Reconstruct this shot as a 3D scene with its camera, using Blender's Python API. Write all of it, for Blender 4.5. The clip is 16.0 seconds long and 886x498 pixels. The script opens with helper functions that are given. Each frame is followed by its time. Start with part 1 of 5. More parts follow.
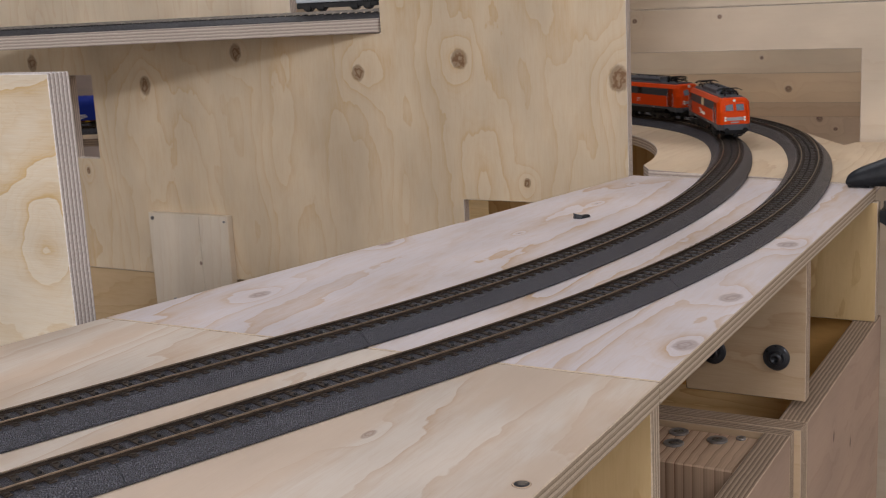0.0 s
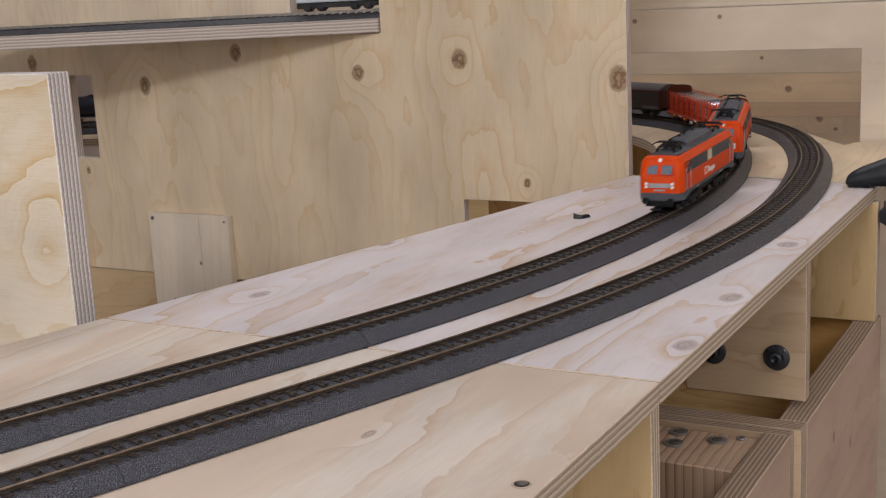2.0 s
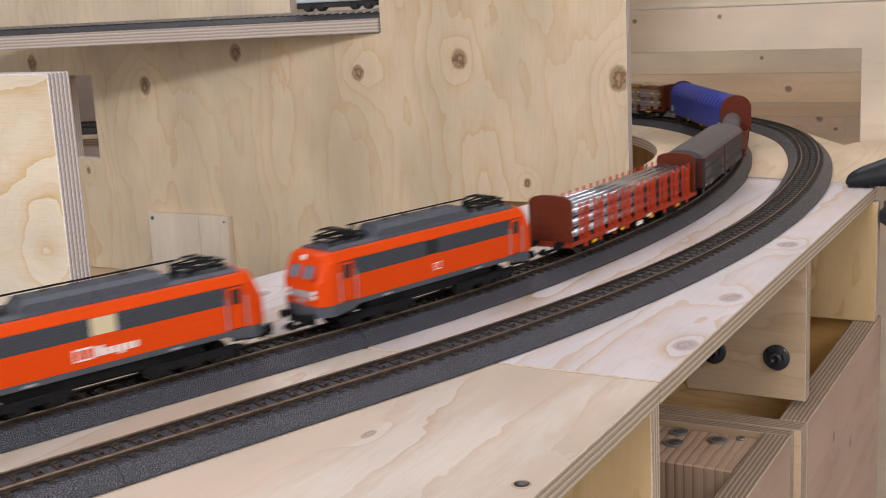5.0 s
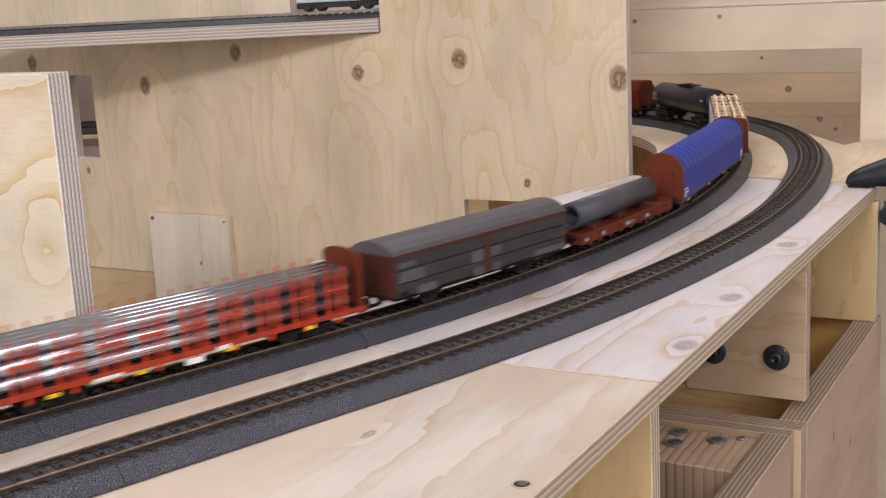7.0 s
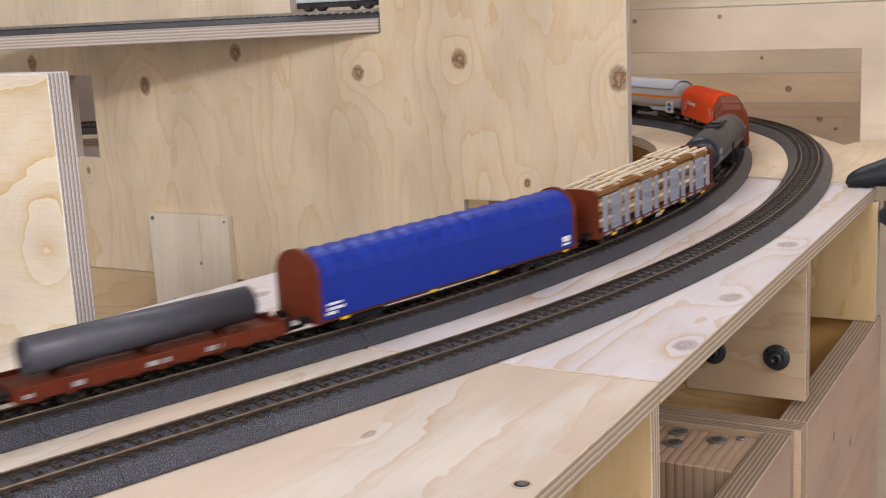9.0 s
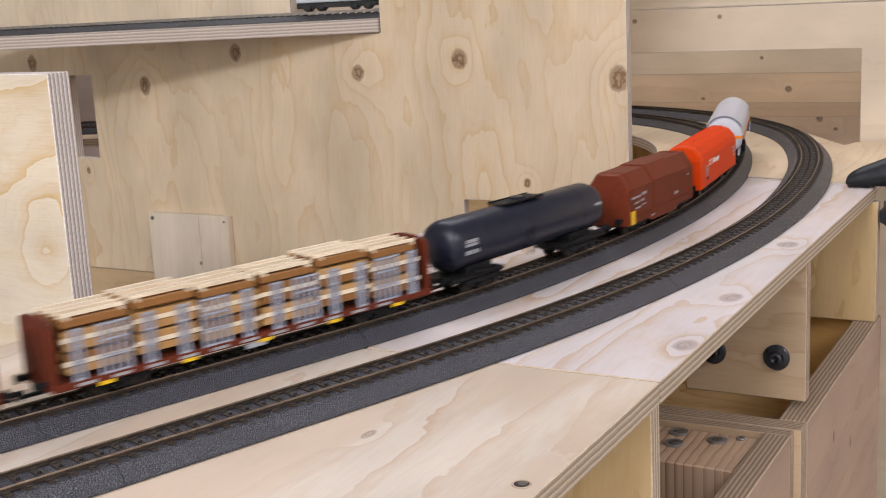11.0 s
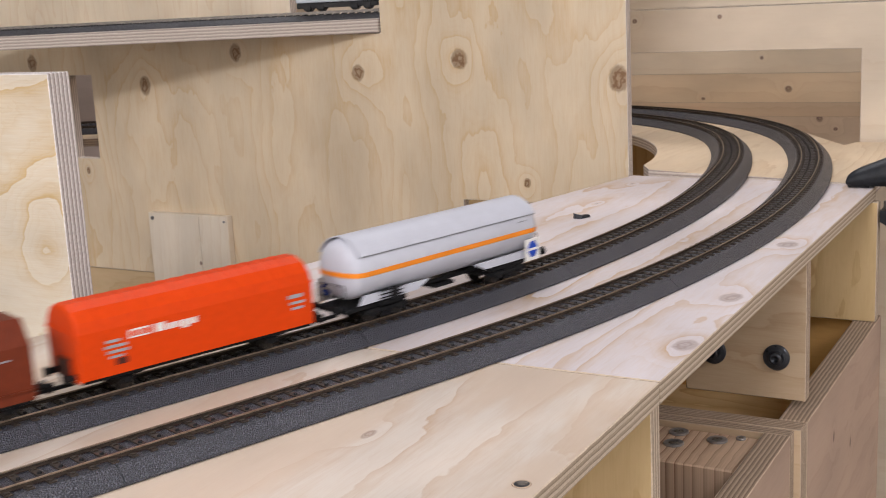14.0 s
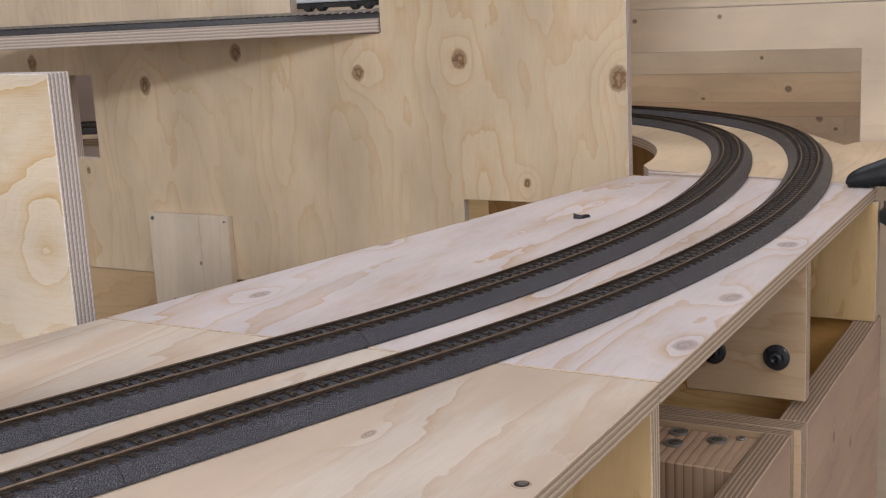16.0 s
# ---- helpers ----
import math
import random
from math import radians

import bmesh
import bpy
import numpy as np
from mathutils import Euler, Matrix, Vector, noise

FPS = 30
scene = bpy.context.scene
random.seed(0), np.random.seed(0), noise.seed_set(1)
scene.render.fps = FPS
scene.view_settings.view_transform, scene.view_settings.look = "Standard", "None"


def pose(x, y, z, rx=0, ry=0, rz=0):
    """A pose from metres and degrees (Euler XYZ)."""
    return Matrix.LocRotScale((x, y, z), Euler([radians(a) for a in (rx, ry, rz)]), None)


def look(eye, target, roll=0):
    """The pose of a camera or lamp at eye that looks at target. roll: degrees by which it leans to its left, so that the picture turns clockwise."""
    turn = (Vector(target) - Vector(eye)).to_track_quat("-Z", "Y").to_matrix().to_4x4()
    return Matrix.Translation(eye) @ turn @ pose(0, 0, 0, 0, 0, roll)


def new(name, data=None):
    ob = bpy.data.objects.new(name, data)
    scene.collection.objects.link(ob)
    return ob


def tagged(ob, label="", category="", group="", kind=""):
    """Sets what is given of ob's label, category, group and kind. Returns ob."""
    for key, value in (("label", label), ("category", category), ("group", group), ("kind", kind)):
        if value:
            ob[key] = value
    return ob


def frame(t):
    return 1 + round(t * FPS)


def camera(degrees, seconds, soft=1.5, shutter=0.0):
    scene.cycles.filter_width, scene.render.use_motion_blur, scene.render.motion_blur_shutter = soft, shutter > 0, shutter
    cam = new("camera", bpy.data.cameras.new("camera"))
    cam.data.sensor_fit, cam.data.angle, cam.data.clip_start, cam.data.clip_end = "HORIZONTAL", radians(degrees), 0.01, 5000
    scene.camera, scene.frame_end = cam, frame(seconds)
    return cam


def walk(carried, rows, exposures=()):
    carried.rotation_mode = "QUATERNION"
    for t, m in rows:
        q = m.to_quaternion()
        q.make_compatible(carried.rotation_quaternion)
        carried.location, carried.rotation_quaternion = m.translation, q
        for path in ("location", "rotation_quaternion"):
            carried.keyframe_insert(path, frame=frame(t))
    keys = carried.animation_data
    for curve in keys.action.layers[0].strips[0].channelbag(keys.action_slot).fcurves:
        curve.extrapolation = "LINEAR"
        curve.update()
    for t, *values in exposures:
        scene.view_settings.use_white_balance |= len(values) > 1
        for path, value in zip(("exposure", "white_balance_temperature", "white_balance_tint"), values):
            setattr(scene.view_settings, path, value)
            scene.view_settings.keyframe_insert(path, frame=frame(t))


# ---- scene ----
cam = camera(40.361, 16.0, soft=0.5, shutter=0.85)
cam.data.dof.use_dof, cam.data.dof.focus_distance, cam.data.dof.aperture_fstop = True, 0.64, 46.0
EYE = Vector((0.0, 0.0, 0.1899))
STAND = look(EYE, EYE + Vector((0.0, 0.97843, -0.20659)), -2.892)
walk(cam, [(0.0, STAND), (16.0, STAND)], [(0.0, 0.09), (1.0, 0.07), (2.0, 0.20), (3.0, 0.19), (3.5, 0.34), (5.5, 0.56), (7.5, 0.69), (12.5, 0.68), (14.5, 0.55), (15.5, 0.42), (16.0, 0.30)])

# ---- light ----
world = bpy.data.worlds.new("room_world")
scene.world = world
world.use_nodes = True
world.node_tree.nodes["Background"].inputs[0].default_value = (1.0, 0.97, 0.93, 1)
world.node_tree.nodes["Background"].inputs[1].default_value = 0.02
scene.view_settings.exposure = 0.0


def room_light(x, y, z, sx, sy, power, turn=0.0):
    data = bpy.data.lights.new("unseen_room_light", "AREA")
    data.shape, data.size, data.size_y, data.energy, data.color = "RECTANGLE", sx, sy, power, (0.99, 0.98, 1.045)
    ob = new("unseen_room_light", data)
    ob.matrix_world = pose(x, y, z, 0, 0, turn)
    return ob


# unseen lamps: a main one, then fills added for the right side and the back
LAMPS = [(-1.15, -1.75, 1.46, 1.5, 0.7, 66.0), (1.20, -0.95, 1.46, 1.5, 0.7, 23.0), (-0.10, 1.60, 1.46, 1.2, 0.35, 8.0)]
for lx, ly, lz, sx, sy, p in LAMPS:
    room_light(lx, ly, lz, sx, sy, p, 15)

# ---- plan: a runs along the board's front edge, b outward from it ----
E1 = Vector((math.cos(radians(60.5)), math.sin(radians(60.5)), 0))
E2 = Vector((E1.y, -E1.x, 0))
P0 = Vector((0.10238, 0.56045, 0))


def W(a, b, z=0.0):
    return P0 + E1 * a + E2 * b + Vector((0, 0, z))


def to_ab(p):
    v = Vector((p[0], p[1], 0)) - P0
    return v.dot(E1), v.dot(E2)


def flat_m(z=0.0):
    """Local x along a, y along -b, z up."""
    return Matrix.Translation(P0 + Vector((0, 0, z))) @ Matrix((E1.to_4d(), (-E2).to_4d(), (0, 0, 1, 0), (0, 0, 0, 1))).transposed().to_3x3().to_4x4()


def across_m(a):
    """Upright board across a: local x along b, y up, z towards the camera (-a)."""
    m = Matrix((tuple(E2), (0, 0, 1), tuple(-E1))).transposed().to_4x4()
    return Matrix.Translation(P0 + E1 * a) @ m


def along_m(b):
    """Upright board along a: local x along a, y up, z outward (b)."""
    m = Matrix((tuple(E1), (0, 0, 1), tuple(E2))).transposed().to_4x4()
    return Matrix.Translation(P0 + E2 * b) @ m


# ---- materials ----
def mat(name, color, rough=0.5, metal=0.0, bump=0.0, scale=200.0, vary=0.0, spec=0.32):
    m = bpy.data.materials.new(name)
    m.use_nodes = True
    t = m.node_tree
    s = t.nodes["Principled BSDF"]
    s.inputs["Roughness"].default_value, s.inputs["Metallic"].default_value = rough, metal
    s.inputs["Specular IOR Level"].default_value = spec
    s.inputs["Base Color"].default_value = (*color, 1)
    if vary or bump:
        co = t.nodes.new("ShaderNodeTexCoord")
        n = t.nodes.new("ShaderNodeTexNoise")
        n.inputs["Scale"].default_value, n.inputs["Detail"].default_value = scale, 6
        t.links.new(co.outputs["Object"], n.inputs["Vector"])
        if vary:
            r = t.nodes.new("ShaderNodeMapRange")
            r.inputs[1].default_value, r.inputs[2].default_value = 0.3, 0.7
            r.inputs[3].default_value, r.inputs[4].default_value = 1 - vary, 1 + vary
            h = t.nodes.new("ShaderNodeHueSaturation")
            h.inputs["Color"].default_value = (*color, 1)
            t.links.new(n.outputs[0], r.inputs[0]), t.links.new(r.outputs[0], h.inputs["Value"]), t.links.new(h.outputs[0], s.inputs["Base Color"])
            rr = t.nodes.new("ShaderNodeMapRange")
            rr.inputs[3].default_value, rr.inputs[4].default_value = max(0.02, rough - 0.1), min(1, rough + 0.1)
            t.links.new(n.outputs[0], rr.inputs[0]), t.links.new(rr.outputs[0], s.inputs["Roughness"])
        if bump:
            b = t.nodes.new("ShaderNodeBump")
            b.inputs["Strength"].default_value, b.inputs["Distance"].default_value = bump, 0.0004
            t.links.new(n.outputs[0], b.inputs["Height"]), t.links.new(b.outputs[0], s.inputs["Normal"])
    return m


def wood(name, light, dark, knots=(), along="x", freq=55.0, wander=1.0, contrast=0.5, seed=0.0, rough=0.55, blotch=0.12, stretch=6.0, knot=1.0, bulge=2.2, grain=0.42, heart=None):
    """Rotary-cut veneer in the board's own x, y: wandering growth lines that run along one axis and bend round the knots.
    knots: (x, y, radius, squash)."""
    m = bpy.data.materials.new(name)
    m.use_nodes = True
    t = m.node_tree
    L, N = t.links.new, t.nodes.new
    s = t.nodes["Principled BSDF"]
    co = N("ShaderNodeTexCoord")
    sep = N("ShaderNodeSeparateXYZ")
    L(co.outputs["Object"], sep.inputs[0])

    def op(kind, a, b=None, c=None):
        n = N("ShaderNodeMath")
        n.operation = kind
        for i, v in enumerate((a, b, c)):
            if v is None:
                continue
            if isinstance(v, (int, float)):
                n.inputs[i].default_value = v
            else:
                L(v, n.inputs[i])
        return n.outputs[0]

    u, v = (sep.outputs[0], sep.outputs[1]) if along == "x" else (sep.outputs[1], sep.outputs[0])

    def field(su, sv, scale, detail, off):
        c = N("ShaderNodeCombineXYZ")
        L(op("MULTIPLY_ADD", u, su, seed * 3.1 + off), c.inputs[0])
        L(op("MULTIPLY_ADD", v, sv, seed * 1.7 - off), c.inputs[1])
        n = N("ShaderNodeTexNoise")
        n.inputs["Scale"].default_value, n.inputs["Detail"].default_value = scale, detail
        n.inputs["Roughness"].default_value = 0.45
        L(c.outputs[0], n.inputs["Vector"])
        return n.outputs[0]

    big = field(1.0 / stretch, 1.0, 6.0, 2.0, 4.0)
    mid = field(1.0 / stretch, 1.0, 22.0, 2.0, 9.0)
    fine = field(0.06, 1.0, 900.0, 3.0, 2.0)
    rag = field(0.5, 1.0, 90.0, 3.0, 13.0)
    phase = op("ADD", op("MULTIPLY", v, freq * 0.5), op("ADD", op("MULTIPLY", big, 11.0 * wander), op("MULTIPLY", mid, 2.2 * wander)))
    phase = op("ADD", phase, op("MULTIPLY", rag, 0.35))
    phase = op("MULTIPLY", phase, 1.5)
    mask = None
    kn = field(1.0, 1.0, 160.0, 2.0, 1.0)
    for kx, ky, kr, sq in knots:
        dx = op("MULTIPLY", op("SUBTRACT", sep.outputs[0], kx), 1.0 / kr)
        dy = op("MULTIPLY", op("SUBTRACT", sep.outputs[1], ky), 1.0 / (kr * sq))
        d2 = op("ADD", op("MULTIPLY", dx, dx), op("MULTIPLY", dy, dy))
        swell = op("MULTIPLY", op("EXPONENT", op("MULTIPLY", d2, -0.13)), bulge)
        phase = op("ADD", phase, swell)
        d = op("ADD", op("SQRT", d2), op("MULTIPLY", op("SUBTRACT", kn, 0.5), 0.55))
        one = N("ShaderNodeMapRange")
        one.interpolation_type = "SMOOTHSTEP"
        one.inputs[1].default_value, one.inputs[2].default_value = 0.80, 1.15
        one.inputs[3].default_value, one.inputs[4].default_value = 1.0, 0.0
        L(d, one.inputs[0])
        r = op("MULTIPLY", one.outputs[0], op("MULTIPLY_ADD", op("SINE", op("MULTIPLY_ADD", d, 8.0, op("MULTIPLY", kn, 9.0))), 0.17, 0.78))
        mask = r if mask is None else op("MAXIMUM", mask, r)
    saw = op("FRACT", phase)
    ramp = N("ShaderNodeValToRGB")
    e = ramp.color_ramp.elements
    e[0].position, e[0].color = 0.0, (0, 0, 0, 1)
    e[1].position, e[1].color = 0.97, (1, 1, 1, 1)
    x = ramp.color_ramp.elements.new(0.5)
    x.color = (0.12, 0.12, 0.12, 1)
    x = ramp.color_ramp.elements.new(0.82)
    x.color = (0.50, 0.50, 0.50, 1)
    x = ramp.color_ramp.elements.new(1.0)
    x.color = (0.0, 0.0, 0.0, 1)
    L(saw, ramp.inputs[0])
    fade = N("ShaderNodeMapRange")
    fade.inputs[1].default_value, fade.inputs[2].default_value = 0.25, 0.6
    fade.inputs[3].default_value = 0.25
    L(field(0.4, 1.0, 9.0, 2.0, 31.0), fade.inputs[0])
    amount = op("MULTIPLY", op("MULTIPLY", ramp.outputs[0], contrast), fade.outputs[0])
    thin = op("POWER", op("FRACT", op("MULTIPLY", phase, 3.7)), 3.0)
    amount = op("ADD", amount, op("MULTIPLY", op("MULTIPLY", thin, fade.outputs[0]), 0.17 * contrast))
    streak = field(0.12, 1.0, 260.0, 3.0, 7.0)
    amount = op("ADD", amount, op("MULTIPLY", op("SUBTRACT", streak, 0.5), grain))
    amount = op("ADD", amount, op("MULTIPLY", op("SUBTRACT", fine, 0.5), grain))
    mix = N("ShaderNodeMix")
    mix.data_type = "RGBA"
    L(amount, mix.inputs[0])
    mix.inputs[6].default_value, mix.inputs[7].default_value = (*light, 1), (*dark, 1)
    out = mix.outputs[2]
    if heart:
        # broad stripes of redder heartwood along the grain
        hr = N("ShaderNodeMapRange")
        hr.interpolation_type = "SMOOTHSTEP"
        hr.inputs[1].default_value, hr.inputs[2].default_value = 0.46, 0.56
        hr.inputs[3].default_value, hr.inputs[4].default_value = 0.0, 0.75
        L(op("ADD", field(0.22, 1.0, 19.0, 3.0, 41.0), op("MULTIPLY", op("SUBTRACT", rag, 0.5), 0.10)), hr.inputs[0])
        hm = N("ShaderNodeMix")
        hm.data_type = "RGBA"
        L(hr.outputs[0], hm.inputs[0]), L(out, hm.inputs[6])
        hm.inputs[7].default_value = (*heart, 1)
        out = hm.outputs[2]
    patch = N("ShaderNodeMapRange")
    patch.inputs[1].default_value, patch.inputs[2].default_value = 0.3, 0.7
    patch.inputs[3].default_value, patch.inputs[4].default_value = 1 - blotch, 1 + blotch
    L(field(0.5, 1.0, 14.0, 4.0, 17.0), patch.inputs[0])
    hs = N("ShaderNodeHueSaturation")
    L(out, hs.inputs["Color"]), L(patch.outputs[0], hs.inputs["Value"])
    out = hs.outputs[0]
    if mask is not None:
        km = N("ShaderNodeMix")
        km.data_type = "RGBA"
        L(op("MULTIPLY", mask, knot), km.inputs[0]), L(out, km.inputs[6])
        km.inputs[7].default_value = (dark[0] * 0.34, dark[1] * 0.27, dark[2] * 0.30, 1)
        out = km.outputs[2]
    L(out, s.inputs["Base Color"])
    s.inputs["Roughness"].default_value = rough
    s.inputs["Specular IOR Level"].default_value = 0.35
    b = N("ShaderNodeBump")
    b.inputs["Strength"].default_value, b.inputs["Distance"].default_value = 0.4, 0.0003
    L(op("ADD", fine, op("MULTIPLY", ramp.outputs[0], 0.4)), b.inputs["Height"])
    L(b.outputs[0], s.inputs["Normal"])
    return m


def ply_edge(name, light, dark, layers, thick):
    """Sawn plywood edge: layers stacked along the board's own z."""
    m = bpy.data.materials.new(name)
    m.use_nodes = True
    t = m.node_tree
    L, N = t.links.new, t.nodes.new
    s = t.nodes["Principled BSDF"]
    co = N("ShaderNodeTexCoord")
    mp = N("ShaderNodeMapping")
    mp.inputs["Scale"].default_value = (60, 60, 1)
    L(co.outputs["Object"], mp.inputs[0])
    n = N("ShaderNodeTexNoise")
    n.inputs["Scale"].default_value, n.inputs["Detail"].default_value = 1.0, 5
    L(mp.outputs[0], n.inputs["Vector"])
    sep = N("ShaderNodeSeparateXYZ")
    L(co.outputs["Object"], sep.inputs[0])
    a = N("ShaderNodeMath")
    a.operation = "MULTIPLY_ADD"
    a.inputs[1].default_value, a.inputs[2].default_value = layers / thick * 0.5, 0.05
    L(sep.outputs[2], a.inputs[0])
    w = N("ShaderNodeMath")
    w.operation = "MULTIPLY_ADD"
    w.inputs[1].default_value = 0.34
    L(n.outputs[0], w.inputs[0]), L(a.outputs[0], w.inputs[2])
    f = N("ShaderNodeMath")
    f.operation = "FRACT"
    L(w.outputs[0], f.inputs[0])
    ramp = N("ShaderNodeValToRGB")
    el = ramp.color_ramp.elements
    el[0].position, el[0].color = 0.0, (*dark, 1)
    el[1].position, el[1].color = 1.0, (*dark, 1)
    for p, c in ((0.07, light), (0.48, light), (0.53, [d * 0.72 for d in dark]), (0.6, dark), (0.95, [0.5 * (x + y) for x, y in zip(light, dark)])):
        ramp.color_ramp.elements.new(p).color = (*c, 1)
    L(f.outputs[0], ramp.inputs[0])
    g = N("ShaderNodeTexNoise")
    g.inputs["Scale"].default_value, g.inputs["Detail"].default_value = 700, 4
    L(co.outputs["Object"], g.inputs["Vector"])
    r = N("ShaderNodeMapRange")
    r.inputs[1].default_value, r.inputs[2].default_value, r.inputs[3].default_value, r.inputs[4].default_value = 0.3, 0.7, 0.84, 1.14
    L(g.outputs[0], r.inputs[0])
    h = N("ShaderNodeHueSaturation")
    L(ramp.outputs[0], h.inputs["Color"]), L(r.outputs[0], h.inputs["Value"]), L(h.outputs[0], s.inputs["Base Color"])
    s.inputs["Roughness"].default_value = 0.75
    b = N("ShaderNodeBump")
    b.inputs["Strength"].default_value, b.inputs["Distance"].default_value = 0.5, 0.0005
    L(g.outputs[0], b.inputs["Height"]), L(b.outputs[0], s.inputs["Normal"])
    return m


EDGE = ply_edge("plywood_edge", (0.56, 0.45, 0.34), (0.30, 0.22, 0.15), 7, 0.012)
EDGE_PALE = ply_edge("plywood_edge_pale", (0.66, 0.58, 0.51), (0.36, 0.29, 0.25), 7, 0.012)
EDGE_DARK = ply_edge("plywood_edge_weathered", (0.49, 0.37, 0.27), (0.22, 0.15, 0.10), 9, 0.014)


# ---- mesh helpers ----
def solid(name, bm, materials, m=None, smooth=False, parent=None, label=""):
    me = bpy.data.meshes.new(name)
    bmesh.ops.recalc_face_normals(bm, faces=bm.faces)
    bm.to_mesh(me)
    bm.free()
    for x in materials if isinstance(materials, (list, tuple)) else [materials]:
        me.materials.append(x)
    if smooth:
        for p in me.polygons:
            p.use_smooth = True
    ob = new(name, me)
    if parent:
        ob.parent = parent
    if m is not None:
        ob.matrix_basis = m
    if label:
        tagged(ob, label)
    return ob


def part(name, bm, material, parent, label="", m=None, smooth=False):
    return solid(name, bm, material, m, smooth, parent, label)


def thing(name, label, category, m=None, group="", kind=""):
    ob = new(name)
    ob.empty_display_size = 0.02
    if m is not None:
        ob.matrix_basis = m
    return tagged(ob, label, category, group, kind)


def poly_board(name, outline, thick, face, edge, m, holes=(), bevel=0.0006, label="", category="", kind="", top=0.0, rough_edge=True):
    """A board cut to an outline in its own x, y; its face lies at z = top and its back at top - thick."""
    bm = bmesh.new()
    loops = []
    for ring in (outline, *holes):
        vs = [bm.verts.new((x, y, top)) for x, y in ring]
        loops += [bm.edges.new((vs[i], vs[(i + 1) % len(vs)])) for i in range(len(vs))]
    made = bmesh.ops.triangle_fill(bm, edges=loops, use_beauty=True)
    faces = [g for g in made["geom"] if isinstance(g, bmesh.types.BMFace)]
    up = bmesh.ops.extrude_face_region(bm, geom=faces)
    bmesh.ops.translate(bm, verts=[v for v in up["geom"] if isinstance(v, bmesh.types.BMVert)], vec=(0, 0, -thick))
    bmesh.ops.recalc_face_normals(bm, faces=bm.faces)
    if bevel:
        rim = [e for e in bm.edges if len(e.link_faces) == 2 and e.calc_face_angle(0) > 1.2]
        bmesh.ops.bevel(bm, geom=rim, offset=bevel, segments=1, affect="EDGES")
    for f in bm.faces:
        f.material_index = 0 if abs(f.normal.z) > 0.9 else 1
    ob = solid(name, bm, [face, edge], m)
    return tagged(ob, label, category, "", kind)


def rect(x0, y0, x1, y1):
    return [(x0, y0), (x1, y0), (x1, y1), (x0, y1)]


def box(bm, x0, x1, y0, y1, z0, z1, bevel=0.0, mi=0):
    r = bmesh.ops.create_cube(bm, size=1)["verts"]
    bmesh.ops.scale(bm, vec=(x1 - x0, y1 - y0, z1 - z0), verts=r)
    bmesh.ops.translate(bm, vec=((x0 + x1) / 2, (y0 + y1) / 2, (z0 + z1) / 2), verts=r)
    fs = {f for v in r for f in v.link_faces}
    for f in fs:
        f.material_index = mi
    if bevel:
        es = {e for v in r for e in v.link_edges}
        bmesh.ops.bevel(bm, geom=list(es), offset=bevel, segments=1, affect="EDGES")


def boxm(x0, x1, y0, y1, z0, z1, bevel=0.0):
    bm = bmesh.new()
    box(bm, x0, x1, y0, y1, z0, z1, bevel)
    return bm


def rod(bm, p, q, r, n=8, r2=None):
    p, q = Vector(p), Vector(q)
    d = q - p
    m = Matrix.Translation((p + q) / 2) @ d.to_track_quat("Z", "Y").to_matrix().to_4x4()
    bmesh.ops.create_cone(bm, cap_ends=True, segments=n, radius1=r, radius2=r if r2 is None else r2, depth=d.length, matrix=m)


def rodm(p, q, r, n=8, r2=None):
    bm = bmesh.new()
    rod(bm, p, q, r, n, r2)
    return bm


def loft(bm, sections, caps=True):
    """Skin between closed rings of points with equal counts."""
    rings = [[bm.verts.new(p) for p in s] for s in sections]
    n = len(rings[0])
    for a, b in zip(rings, rings[1:]):
        for i in range(n):
            bm.faces.new((a[i], a[(i + 1) % n], b[(i + 1) % n], b[i]))
    if caps:
        bm.faces.new(rings[0][::-1]), bm.faces.new(rings[-1])
    return rings


# ---- the line of the tracks ----
# a back straight, a tight bend, an easier bend, a wide bend, a straight; the bend lies on a raised ring board
BC, R1, RM, RA = Vector((-0.12595, 1.40655)), 0.45463, 0.82890, 1.30177
A0, AM, A1, SPACING = -0.12636, -0.35240, -0.84793, 0.0775
MC = BC + (R1 - RM) * Vector((math.cos(A0), math.sin(A0)))
AC = MC + (RM - RA) * Vector((math.cos(AM), math.sin(AM)))
S_ZERO, RING_Z = -0.04938, 0.0076
LB = -R1 * A0
LM = LB + RM * (A0 - AM)
LA = LM + RA * (AM - A1)


def line(s, off=0.0):
    """Place and heading on the inner track at s metres; off: outward."""
    s += S_ZERO
    if s <= -R1 * math.pi / 2:
        return Vector((BC.x + s + R1 * math.pi / 2, BC.y + R1 + off)), Vector((1, 0))
    if s <= LB:
        a, c, r = -s / R1, BC, R1
    elif s <= LM:
        a, c, r = A0 - (s - LB) / RM, MC, RM
    else:
        a, c, r = max(AM - (s - LM) / RA, A1), AC, RA
    n = Vector((math.cos(a), math.sin(a)))
    h = Vector((n.y, -n.x))
    return c + (r + off) * n + h * max(0.0, s - LA), h


def rise(s):
    """Height of the track's bed over the main board: it climbs gently onto the ring board."""
    e = min(1.0, max(0.0, (0.5617 - s) / 0.50))
    return RING_Z * e * e * (3 - 2 * e)


RAIL_TOP = 0.0106
S0, S1 = -2.3, 3.6

